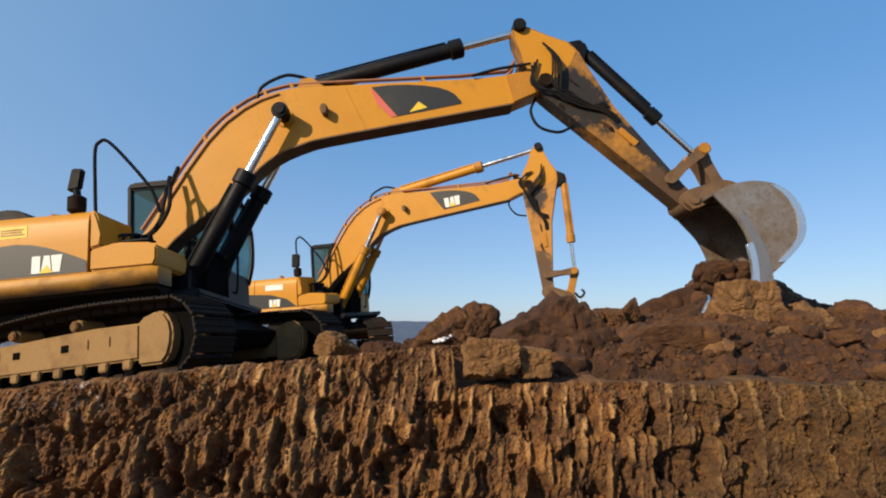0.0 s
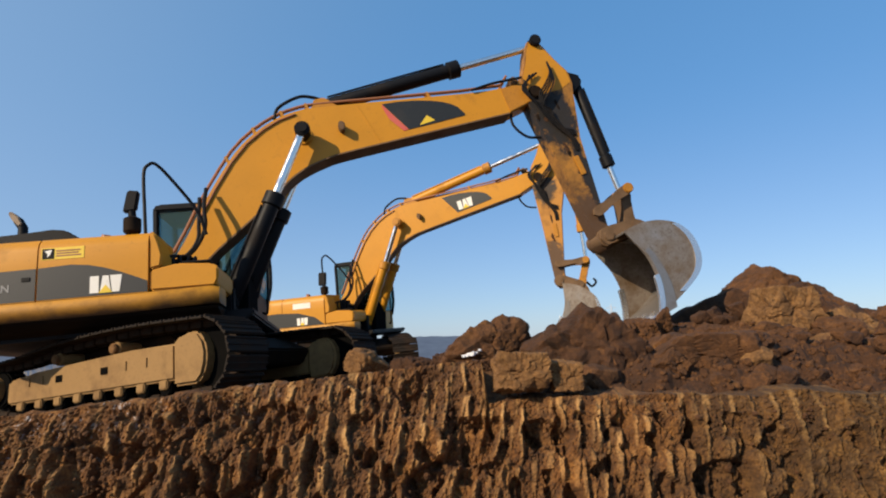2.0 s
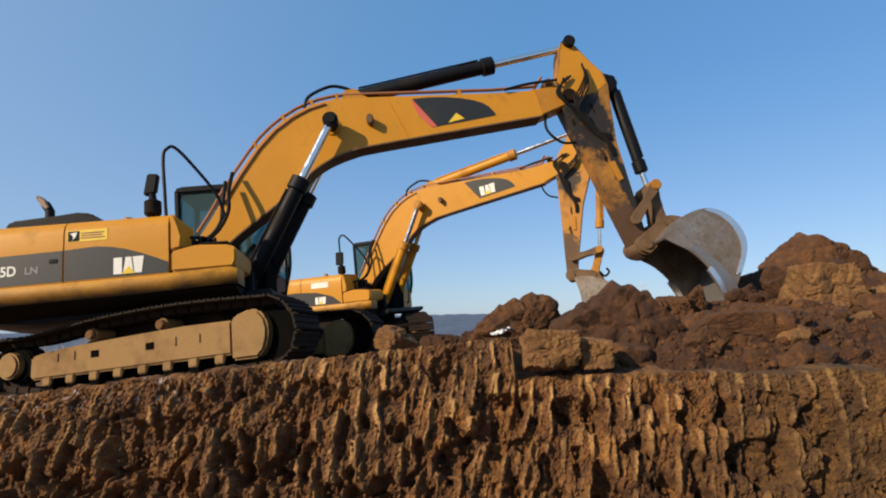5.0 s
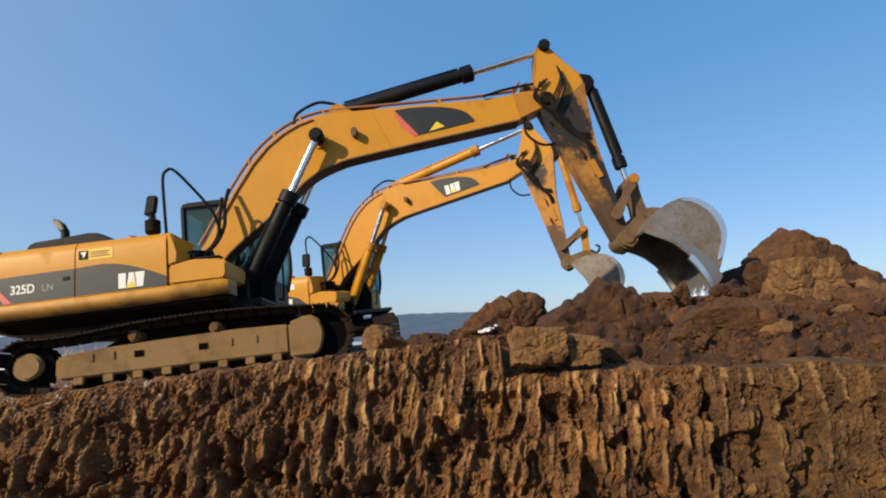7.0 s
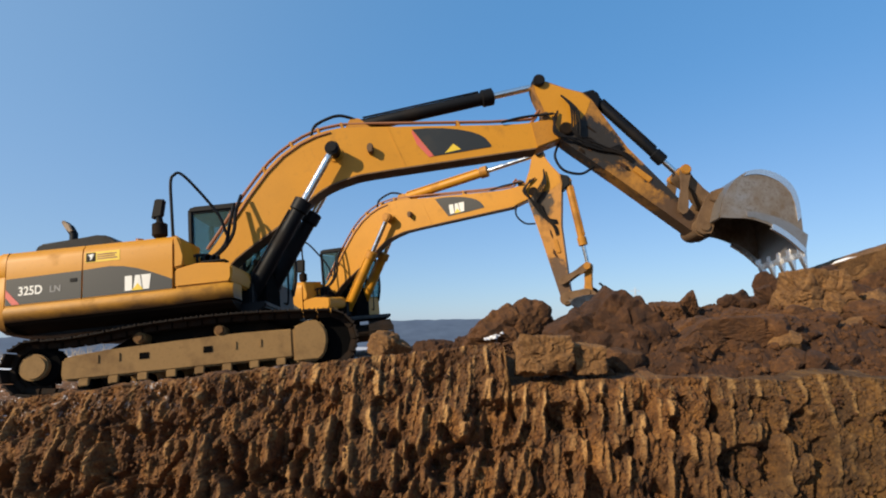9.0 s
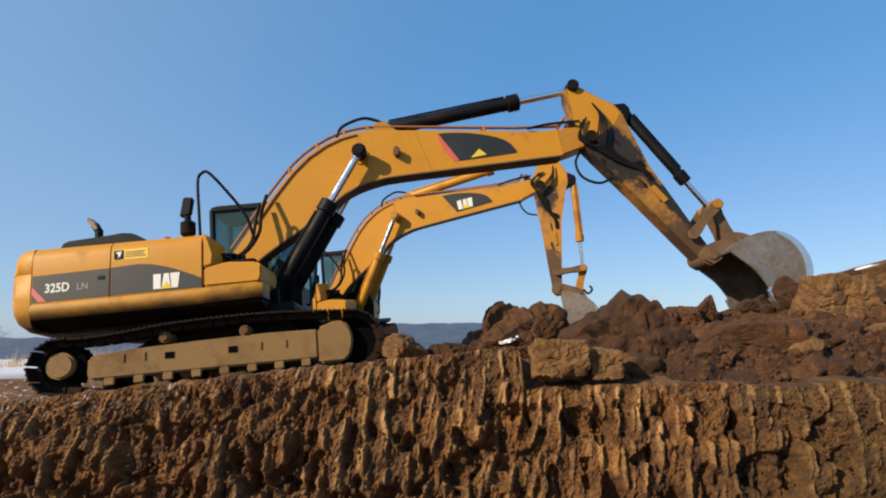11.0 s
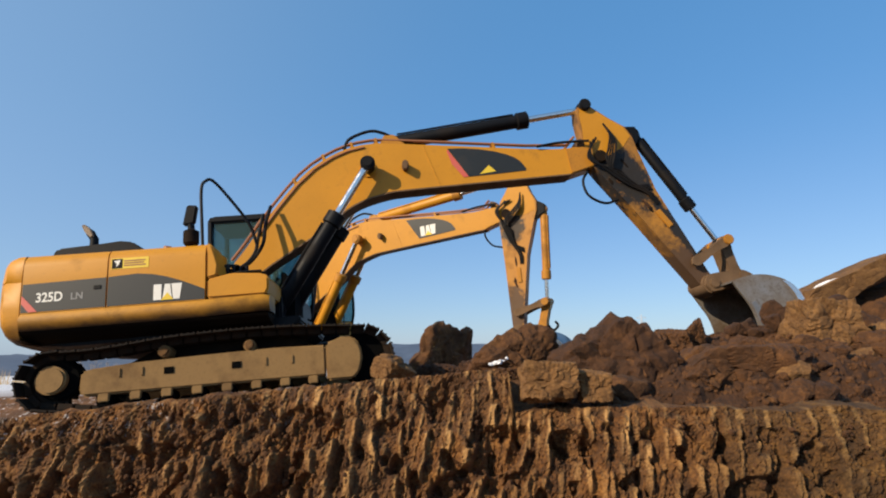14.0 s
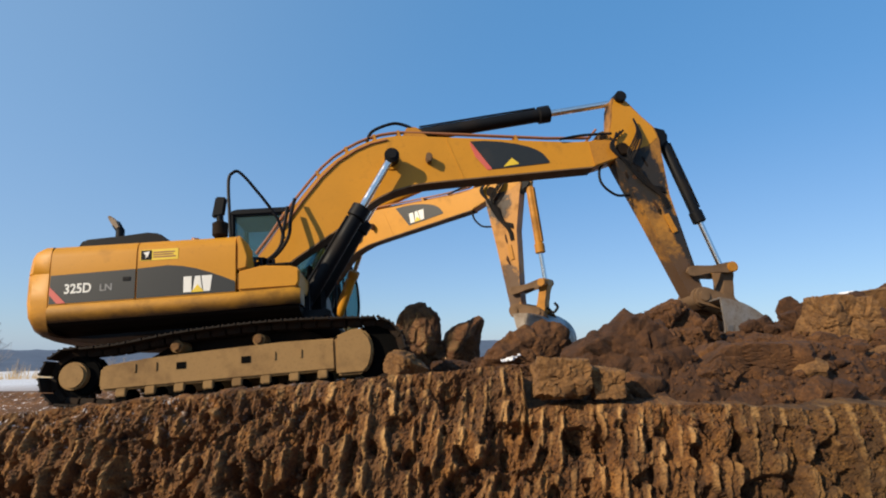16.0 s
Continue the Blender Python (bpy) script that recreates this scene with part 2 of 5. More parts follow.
def add_tube(bm, pts, radius, sides=10, caps=True):
    """A round tube along points; radius may be a list."""
    pts = [Vector(p) for p in pts]
    rad = radius if isinstance(radius, (list, tuple)) else [radius] * len(pts)
    rings, side = [], None
    for i, p in enumerate(pts):
        d = (pts[min(i + 1, len(pts) - 1)] - pts[max(i - 1, 0)]).normalized()
        if side is None:
            side = d.cross(Vector((0.13, 0.31, 0.94))).normalized()
        side = (side - d * side.dot(d)).normalized()
        up = d.cross(side)
        rings.append([bm.verts.new(p + rad[i] * (math.cos(2 * math.pi * k / sides) * side + math.sin(2 * math.pi * k / sides) * up)) for k in range(sides)])
    for r0, r1 in zip(rings, rings[1:]):
        for k in range(sides):
            bm.faces.new((r0[k], r0[(k + 1) % sides], r1[(k + 1) % sides], r1[k]))
    if caps:
        bm.faces.new(rings[0][::-1])
        bm.faces.new(rings[-1])
    return bm


def tube(pts, radius, sides=10):
    return add_tube(bmesh.new(), pts, radius, sides)


def curve_pts(pts, n=8):
    """Catmull-Rom through points."""
    P = [Vector(p) for p in pts]
    P = [2 * P[0] - P[1]] + P + [2 * P[-1] - P[-2]]
    out = []
    for i in range(1, len(P) - 2):
        for k in range(n):
            t = k / n
            a, b, c, d = P[i - 1], P[i], P[i + 1], P[i + 2]
            out.append(0.5 * ((2 * b) + (c - a) * t + (2 * a - 5 * b + 4 * c - d) * t * t + (3 * b - a - 3 * c + d) * t ** 3))
    out.append(P[-2])
    return out


def disc(x, z, y0, y1, r, bevel=0.012, sides=24):
    pts = [(x + r * math.cos(2 * math.pi * k / sides), z + r * math.sin(2 * math.pi * k / sides)) for k in range(sides)]
    bm = prism(pts, y0, y1)
    if bevel:
        caps = [e for e in bm.edges if abs(e.verts[0].co.y - e.verts[1].co.y) < 1e-6]
        bmesh.ops.bevel(bm, geom=caps, offset=bevel, segments=2, affect="EDGES")
    return bm


def smoothed(profile, n=5):
    pts = [Vector((x, 0, z)) for x, z in profile]
    pts = curve_pts(pts, n)
    return [(p.x, p.z) for p in pts]


# ---- ground: pit floor, cut bank, bench and fields out to the horizon ----
def smoothstep(a, b, v):
    t = min(1.0, max(0.0, (v - a) / (b - a)))
    return t * t * (3 - 2 * t)


def chips(p, step, crack):
    """Relief of clay broken into angular chips: each one higher or lower, tilted, with cracks between."""
    near, at = noise.voronoi(p)
    q = Vector(at[0])
    tilt = noise.noise_vector(q * 4.7 + Vector((0.31, 0.77, 0.13)))
    return step * (1.6 * noise.noise(q * 5.3 + Vector((0.37, 0.11, 0.71))) + 1.4 * (p - q).dot(tilt)) - crack * smoothstep(0.16, 0.0, near[1] - near[0])


def bench(x, y):
    """Height of the bench on which the machines stand."""
    near = EYE - 0.489 + 0.1 * max(-9.0, min(x, 0.6)) - 0.069 * (min(y, 14) - 9)
    back = EYE - 0.751 + 0.067 * max(-9.0, min(x, 2.0)) + 0.034 * (min(y, 18) - 9) + 0.30 * smoothstep(14, 11, y)
    z = near + (back - near) * smoothstep(9.8, 11.2, y)
    r = math.hypot(x * 0.8, y)
    far = smoothstep(18, 34, r)
    return z + (0.2 - z) * far - 5.0 * smoothstep(26, 85, r) - 15.0 * smoothstep(85, 560, r)


def edge_y(x):
    return 5.22 + 0.10 * math.sin(0.9 * x + 1.0) + 0.09 * noise.noise((x * 1.7, 3.1, 0))


def shelf(x):
    """How far the top of the bank is cut down where the loose soil lies."""
    return smoothstep(0.07, 0.14, x) * (0.38 + 0.05 * noise.noise((x * 2, 7, 0)))


def tooth_marks(x, h, pitch, length, seed):
    """One set of marks: facets that rise to a crest and break off sharply; depth and how far the clay is smeared."""
    cell = x / pitch
    k = math.floor(cell)
    fx = cell - k
    j = noise.noise((k * 3.7, seed, 5.0))
    v = h / (length * (1 + 0.5 * j)) + 1.3 * j + 0.41 * (k % 3)
    m = math.floor(v)
    fv = v - m
    rise = noise.noise((k * 1.93, m * 2.37, seed + 4.3))
    on = smoothstep(-0.32, -0.05, rise)
    at = 0.74 + 0.35 * noise.noise((k * 2.71, m * 1.37, seed + 8.1)) + 0.10 * noise.noise((k * 1.1, h * 7, seed))
    facet = min(1, max(0, (fx - at + 0.62) / 0.62)) * smoothstep(at + 0.13, at, fx)
    ends = smoothstep(0, 0.12, fv) * smoothstep(1.0, 0.72, fv)
    wide = (0.16 + 0.34 * max(0, rise + 0.2)) * (0.55 + 0.45 * smoothstep(0.95, 0.3, fv))
    wide *= 0.45 if (k + m) % 3 else 1.0
    smr = smoothstep(at - wide - 0.06, at - wide, fx) * smoothstep(at + 0.07, at + 0.02, fx) * smoothstep(0.0, 0.1, fv) * smoothstep(0.98, 0.8, fv)
    return facet * on * (0.2 + 0.8 * ends), smr * on


def groove(x, h):
    """Tooth marks down the face: staggered ribs and hollows, in metres, and how far the clay is smeared there."""
    calm = 1 - 0.6 * smoothstep(1.7, 2.7, x + 0.5 * noise.noise((x, h * 1.5, 4.0)))
    xs = x + 0.12 * h * (1 if x > -0.8 else -0.3) + 0.05 * noise.noise((x * 1.3, h * 1.1, 2.0)) + 0.014 * noise.noise((x * 8, h * 8, 2.5))
    d1, s1 = tooth_marks(xs, h, 0.175, 0.42, 1.7)
    d2, s2 = tooth_marks(xs + 0.06 * h, h, 0.118, 0.27, 6.2)
    ragged = 0.6 + 0.4 * smoothstep(0.2, 0.8, h)
    left = smoothstep(-0.6, -2.6, x)
    more = 0.05 * left + 0.03 * smoothstep(0.5, 0.9, h) - 0.025 * (1 - left)
    hollow = -0.16 * smoothstep(0.16, 0.27, more + noise.noise((x * 3.3, h * 3.1, 25.5)) + 0.08 * noise.noise((x * 14, h * 14, 3))) * ragged
    hollow -= 0.11 * smoothstep(0.17, 0.27, more + noise.noise((x * 7.5, h * 6.0, 31.0)) + 0.06 * noise.noise((x * 22, h * 22, 9))) * ragged
    return (0.058 * d1 + 0.022 * d2 + hollow) * calm, max(s1, 0.55 * s2) * (0.45 + 0.55 * calm) * (0.5 + 0.5 * smoothstep(1.0, 0.5, h)) * (1 - 0.45 * left)


def setback(h):
    """How far the face stands out at the depth h below the bench; steeper towards the foot."""
    return 0.50 * min(h, 0.6) + 0.20 * max(0.0, h - 0.6)


def build_ground():
    bm = bmesh.new()
    smear = bm.verts.layers.float.new("smear")
    xs = list(np.arange(-7.6, 5.4, 0.0125))
    xs = [-3000, -900, -300, -120, -60, -35, -24, -17, -13, -10.5, -9, -8.4, -8.1, -7.8] + xs + [5.8, 6.2, 6.8, 7.4, 8.6, 10, 12, 15, 20, 28, 40, 70, 150, 400, 1200, 3000]
    face_n = 104
    flat = [0.06, 0.13, 0.2, 0.28, 0.37, 0.47, 0.58, 0.7, 0.83, 0.97, 1.12, 1.3, 1.5, 1.75, 2.0, 2.3, 2.6, 3.0, 3.4, 3.8, 4.3, 4.8, 5.4, 6.0, 6.7, 7.4, 8.2, 9, 10, 11.5, 13, 15, 18, 22, 27, 34, 45, 60, 90, 140, 250, 500, 1100, 3000]
    grid = []
    for x in xs:
        col = []
        xc = max(-8, min(7, x))
        ye = edge_y(xc)
        sh0 = shelf(xc)
        zt = bench(xc, ye) + 0.07 - sh0
        for y in (-3000, -400, -60, -12, 0.0, 2.6):
            col.append((x, y, 0.02 * noise.noise((x, y, 0)) if abs(x) < 40 else 0))
        for j in range(face_n + 1):
            s = j / face_n
            h = (zt + sh0 + 0.1) * (1 - s) - sh0 * (1 - s ** 2.8)
            z = zt - h
            y = ye - setback(h + sh0) - 0.05 * (1 - s) ** 2
            top = smoothstep(0.0, 0.18, h)
            amp = smoothstep(0, 0.12, h)
            d, smr = groove(xc, h + sh0) if abs(x) < 9 else (0, 0)
            d *= amp * (0.45 + 0.55 * smoothstep(0.0, 0.25, h))
            n = 0.036 * noise.fractal((x * 3.6, y * 3.6, z * 3.6), 0.6, 2.1, 6) + (1 - 0.7 * smr) * (chips(Vector((x * 9, y * 9, z * 5)), 0.013, 0.014) + chips(Vector((x * 24, y * 24, z * 19)), 0.010, 0.010)) + 0.006 * noise.noise((x * 40, y * 40, z * 40)) if abs(x) < 9 else 0
            low = smoothstep(0.55, 1.2, h) * 0.07 * noise.fractal((x * 4.5, 8, z * 4.5), 0.6, 2.0, 5)
            off = d + n + low
            col.append((x, y - off * 0.95, z + off * 0.30 + 0.02 * noise.noise((x * 6, 1, z * 6)), smr * smoothstep(-0.03, 0.01, d) * (0.8 + 0.7 * noise.noise((x * 5, 3, h * 4)))))
        for dy in flat:
            y = ye + dy
            z = bench(xc if abs(x) < 10 else x, y)
            lip = 0.07 * smoothstep(0.6, 0.1, dy) - 0.03 * smoothstep(0.1, 0.6, dy) if dy < 1.0 else 0
            sh = shelf(xc) * smoothstep(1.9, 0.9, dy) if dy < 1.9 else 0
            r = 0.05 * noise.fractal((x * 2.6, y * 2.6, 0), 0.7, 2.1, 5) * smoothstep(30, 8, y) if abs(x) < 20 else 0
            fld = 0.5 * noise.noise((x * 0.02, y * 0.02, 4)) * smoothstep(60, 200, y)
            col.append((x, y, z + lip - sh + r + fld))
        made = []
        for c in col:
            v = bm.verts.new(c[:3])
            v[smear] = c[3] if len(c) > 3 else 0.0
            made.append(v)
        grid.append(made)
    for c0, c1 in zip(grid, grid[1:]):
        for j in range(len(c0) - 1):
            bm.faces.new((c0[j], c1[j], c1[j + 1], c0[j + 1]))
    return bm


ground_mat, gnt, gb = material("dug_ground")
g_big = noise_node(gnt, 0.7, 8, 0.65)
g_med = noise_node(gnt, 5.0, 8, 0.7)
g_fine = noise_node(gnt, 40.0, 4, 0.75)
g_streak = noise_node(gnt, 1.0, 6, 0.6, stretch=(9.0, 3.0, 1.3))
g_col = ramp(gnt, g_med.outputs["Fac"], [(0.33, (0.02, 0.007, 0.0014)), (0.49, (0.135, 0.052, 0.0095)), (0.67, (0.27, 0.118, 0.025))])
g_st = ramp(gnt, g_streak.outputs["Fac"], [(0.48, (0, 0, 0)), (0.68, (0.75, 0.75, 0.75))])
g_at = gnt.nodes.new("ShaderNodeAttribute")
g_at.attribute_name = "smear"
g_c1 = mix(gnt, g_st.outputs["Color"], g_col.outputs["Color"], (0.205, 0.10, 0.033))
g_big2 = ramp(gnt, g_big.outputs["Fac"], [(0.42, (0, 0, 0)), (0.62, (0.6, 0.6, 0.6))])
g_c3 = mix(gnt, g_big2.outputs["Color"], g_c1, (0.06, 0.026, 0.008))
g_pos = gnt.nodes.new("ShaderNodeNewGeometry")
g_sep = gnt.nodes.new("ShaderNodeSeparateXYZ")
gnt.links.new(g_pos.outputs["Position"], g_sep.inputs[0])
g_ol = gnt.nodes.new("ShaderNodeMapRange")
g_olx = gnt.nodes.new("ShaderNodeMath")
g_olx.operation = "MULTIPLY_ADD"
g_olx.inputs[1].default_value = 2.5
gnt.links.new(g_big.outputs["Fac"], g_olx.inputs[0])
gnt.links.new(g_sep.outputs["X"], g_olx.inputs[2])
g_ol.inputs["From Min"].default_value, g_ol.inputs["From Max"].default_value = 2.6, 4.4
gnt.links.new(g_olx.outputs[0], g_ol.inputs["Value"])
g_olc = ramp(gnt, g_med.outputs["Fac"], [(0.33, (0.026, 0.0125, 0.002)), (0.5, (0.066, 0.0325, 0.006)), (0.68, (0.145, 0.075, 0.016))])
g_ols = gnt.nodes.new("ShaderNodeMath")
g_ols.operation = "MULTIPLY"
g_ols.inputs[1].default_value = 0.8
gnt.links.new(g_ol.outputs["Result"], g_ols.inputs[0])
g_c3 = mix(gnt, g_ols.outputs[0], g_c3, g_olc.outputs["Color"])
g_smc = mix(gnt, g_ols.outputs[0], (0.47, 0.265, 0.095), (0.23, 0.135, 0.042))   # wiped pale clay
g_c3 = mix(gnt, g_at.outputs["Fac"], g_c3, g_smc)
g_far = gnt.nodes.new("ShaderNodeMapRange")
g_far.inputs["From Min"].default_value, g_far.inputs["From Max"].default_value = 20, 25
g_out = gnt.nodes.new("ShaderNodeMath")
g_out.operation = "MULTIPLY_ADD"
g_out.inputs[1].default_value = -0.6
gnt.links.new(g_sep.outputs["X"], g_out.inputs[0])
gnt.links.new(g_sep.outputs["Y"], g_out.inputs[2])
gnt.links.new(g_out.outputs[0], g_far.inputs["Value"])
g_patch = noise_node(gnt, 0.02, 6, 0.6, stretch=(1.0, 0.35, 1.0))
g_field = ramp(gnt, g_patch.outputs["Fac"], [(0.30, (0.2, 0.15, 0.1)), (0.38, (0.6, 0.62, 0.66)), (0.5, (0.78, 0.8, 0.84))])
g_c4 = mix(gnt, g_far.outputs["Result"], g_c3, g_field.outputs["Color"])
# thin frost and snow crumbs beside the tracks
g_sn = noise_node(gnt, 11.0, 6, 0.75)
g_snr = ramp(gnt, g_sn.outputs["Fac"], [(0.585, (0, 0, 0)), (0.62, (1, 1, 1))])
g_x = gnt.nodes.new("ShaderNodeMapRange")
g_x.inputs["From Min"].default_value, g_x.inputs["From Max"].default_value = -1.5, -3.2
gnt.links.new(g_sep.outputs["X"], g_x.inputs["Value"])
g_y = gnt.nodes.new("ShaderNodeMapRange")
g_y.inputs["From Min"].default_value, g_y.inputs["From Max"].default_value = 5.0, 5.3
gnt.links.new(g_sep.outputs["Y"], g_y.inputs["Value"])
g_m = gnt.nodes.new("ShaderNodeMath")
g_m.operation = "MULTIPLY"
gnt.links.new(g_x.outputs["Result"], g_m.inputs[0])
gnt.links.new(g_y.outputs["Result"], g_m.inputs[1])
g_m2 = gnt.nodes.new("ShaderNodeMath")
g_m2.operation = "MULTIPLY"
gnt.links.new(g_m.outputs[0], g_m2.inputs[0])
gnt.links.new(g_snr.outputs["Color"], g_m2.inputs[1])
g_c5 = mix(gnt, g_m2.outputs[0], g_c4, (0.75, 0.76, 0.78))
g_sp = ramp(gnt, g_fine.outputs["Fac"], [(0.36, (0.5, 0.47, 0.45)), (0.62, (1.1, 1.08, 1.04))])
g_mul = gnt.nodes.new("ShaderNodeMix")
g_mul.data_type, g_mul.blend_type = "RGBA", "MULTIPLY"
g_mul.inputs[0].default_value = 0.8
gnt.links.new(g_c5, g_mul.inputs[6])
gnt.links.new(g_sp.outputs["Color"], g_mul.inputs[7])
gnt.links.new(g_mul.outputs[2], gb.inputs["Base Color"])
gb.inputs["Roughness"].default_value = 0.93
g_add = gnt.nodes.new("ShaderNodeMath")
g_add.operation = "MULTIPLY_ADD"
g_add.inputs[1].default_value = 0.4
gnt.links.new(g_fine.outputs["Fac"], g_add.inputs[0])
gnt.links.new(g_med.outputs["Fac"], g_add.inputs[2])
bump(gnt, gb, g_add.outputs[0], 0.75, 0.035)
ground = thing("ground", build_ground(), ground_mat, "brown clay bench and cut bank with tooth marks", "ground", kind="structure", smooth=False)


# ---- distance: wooded hills and a pylon ----
def build_hills():
    bm = bmesh.new()
    rows = []
    for j in range(9):
        d = 620 + 60 * j
        row = []
        for i in range(240):
            a = radians(-75 + 150 * i / 239)
            x, y = d * math.sin(a), d * math.cos(a)
            crest = 33 + 3 * noise.noise((a * 6.0, 2, 0)) - 13 * smoothstep(0.0, 0.12, a) - 16 * smoothstep(-0.2, -0.55, a)
            h = crest * math.sin(math.pi * min(1, j / 5.0) / 2) + (2.2 * noise.noise((a * 160, j, 1)) + 1.6 * noise.noise((a * 420, j, 3))) * (1 if j > 1 else 0)
            row.append(bm.verts.new((x, y, -21 + max(0, h))))
        rows.append(row)
    for r0, r1 in zip(rows, rows[1:]):
        for i in range(239):
            bm.faces.new((r0[i], r0[i + 1], r1[i + 1], r1[i]))
    return bm


# The blue-grey of distance haze is put into the hills' colour.
hill_mat, hnt, hb = material("hazed_winter_woods")
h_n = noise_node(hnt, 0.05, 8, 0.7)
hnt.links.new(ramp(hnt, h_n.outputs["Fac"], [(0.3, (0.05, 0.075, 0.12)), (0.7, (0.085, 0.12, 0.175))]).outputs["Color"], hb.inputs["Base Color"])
hb.inputs["Roughness"].default_value = 1.0
hills = thing("hills", build_hills(), hill_mat, "far wooded hills, blue-grey haze in their colour, under a pale sky", "hills", kind="structure")


def pylon():
    root = tagged(new("power_pylon"), "thin grey steel lattice pylon far off on the plain", "pylon")
    root.location = (147.5, 600, -4)
    grey = painted("galvanised_steel", (0.42, 0.46, 0.5), (0.3, 0.32, 0.35), 0.2, 0.6)
    bm = bmesh.new()
    for sx in (-1, 1):
        for sy in (-1, 1):
            add_tube(bm, [(sx * 3.2, sy * 3.2, 0), (sx * 1.0, sy * 1.0, 27), (0, 0, 42)], 0.28, 5)
    for k in range(8):
        z0, z1 = 3.3 * k, 3.3 * (k + 1)
        w0, w1 = 3.2 - 2.2 * z0 / 27, 3.2 - 2.2 * z1 / 27
        for s in (-1, 1):
            add_tube(bm, [(-w0 * s, -w0, z0), (w1 * s, -w1, z1)], 0.16, 4)
    part("lattice_tower", bm, grey, root)
    for z, w in ((27, 8.5), (33, 7.0), (38, 5.0)):
        part("cross_arm", add_tube(add_tube(bmesh.new(), [(-w, 0, z), (w, 0, z)], 0.3, 5), [(-w, 0, z), (0, 0, z + 2.4), (w, 0, z)], 0.18, 4), grey, root)
    return root


pylon()


def reeds():
    bm = bmesh.new()
    rnd = random.Random(5)
    for _ in range(4200):
        x, y = rnd.uniform(-58, -16), rnd.uniform(22, 52)
        z = bench(x, y) - 0.05
        h = rnd.uniform(0.3, 0.9)
        lx, ly = rnd.uniform(-0.2, 0.2), rnd.uniform(-0.2, 0.2)
        a = bm.verts.new((x - 0.03, y, z))
        b = bm.verts.new((x + 0.03, y, z))
        c = bm.verts.new((x + lx, y + ly, z + h))
        bm.faces.new((a, b, c))
    return bm


reed_mat = painted("dry_reed", (0.36, 0.27, 0.15), (0.2, 0.14, 0.08), 0.3, 0.9)
thing("dry_grass", reeds(), reed_mat, "dry straw-coloured winter grass on the field", "grass", kind="stuff", smooth=False)


def bare_tree(seed, x, y, height):
    rnd = random.Random(seed)
    root = tagged(new("bare_tree"), "leafless winter tree on the snowy field, haze in its grey", "tree", "field trees")
    root.location = (x, y, bench(x, y) - 0.1)
    bark = bark_mat
    part("trunk", tube(curve_pts([(0, 0, 0), (0.1, 0, height * 0.3), (-0.05, 0.05, height * 0.6), (0.05, 0, height)], 4), [0.02 * height * (1 - 0.065 * i) for i in range(13)], 7), bark, root)
    bm = bmesh.new()
    for _ in range(46):
        z0 = rnd.uniform(0.25, 0.95) * height
        a, ln = rnd.uniform(0, 6.28), rnd.uniform(0.15, 0.38) * height * (1.15 - z0 / height)
        p = Vector((0, 0, z0))
        q = p + Vector((math.cos(a) * ln, math.sin(a) * ln, ln * rnd.uniform(0.5, 1.0)))
        add_tube(bm, [p, (p + q) / 2 + Vector((0, 0, -0.05 * ln)), q], [0.006 * height, 0.004 * height, 0.0015 * height], 4)
        for _ in range(7):
            f = rnd.uniform(0.35, 1)
            s = p.lerp(q, f)
            e = s + Vector((rnd.uniform(-1, 1), rnd.uniform(-1, 1), rnd.uniform(0.1, 1))) * ln * 0.4
            add_tube(bm, [s, e], [0.003 * height, 0.001 * height], 3)
    part("crown", bm, bark, root)
    return root


# Bark lightened to a pale grey that carries the distance haze.
bark_mat = painted("haze_grey_bark", (0.25, 0.24, 0.25), (0.16, 0.15, 0.15), 0.4, 0.95)
for k, (tx, ty, th) in enumerate(((-64, 74, 5.5), (-72, 76, 5.0), (-85, 84, 11.0), (-64, 88, 5.0), (-98, 92, 8.5), (-78, 104, 6.0), (-88, 112, 7.0), (-70, 98, 4.5))):
    bare_tree(40 + k, tx, ty, th)


# ---- excavators ----
FOOT = (-0.073, 1.710)         # boom foot pin, x and z in the upper carriage
BOOM_L, STICK_L = 6.251, 2.710
LINK_A, LINK_L, ROD_L, HORN = (2.287, 0.030), 0.676, 0.618, 0.509
BOOM_PIN, RAM_BASE = (2.55, 1.12), (0.62, 1.30)
STICK_RAM_BASE, STICK_TOP, BUCKET_RAM_BASE = (3.05, 1.50), (-0.88, 0.40), (0.0, 0.84)


def logo(parent, x, z, y, s, name="logo"):
    """Three white blocks and a yellow triangle."""
    for k, pr in enumerate(([(0.02, 0), (0.5, 0), (0.5, 1), (0.02, 1)], [(0.56, 0), (1.16, 0), (1.02, 1), (0.70, 1)], [(1.22, 0), (1.62, 0), (1.74, 1), (1.10, 1)])):
        part("logo_block", prism([(x + a * s, z + b * s) for a, b in pr], y - 0.004, y, 0.0), white_mat, parent, "plain white logo block" if k == 0 else "", False)
    part("logo_triangle", prism([(x + 0.48 * s, z - 0.02 * s), (x + 1.26 * s, z - 0.02 * s), (x + 0.87 * s, z + 0.45 * s)], y - 0.008, y - 0.0045), label_yellow, parent, "yellow triangle", False)


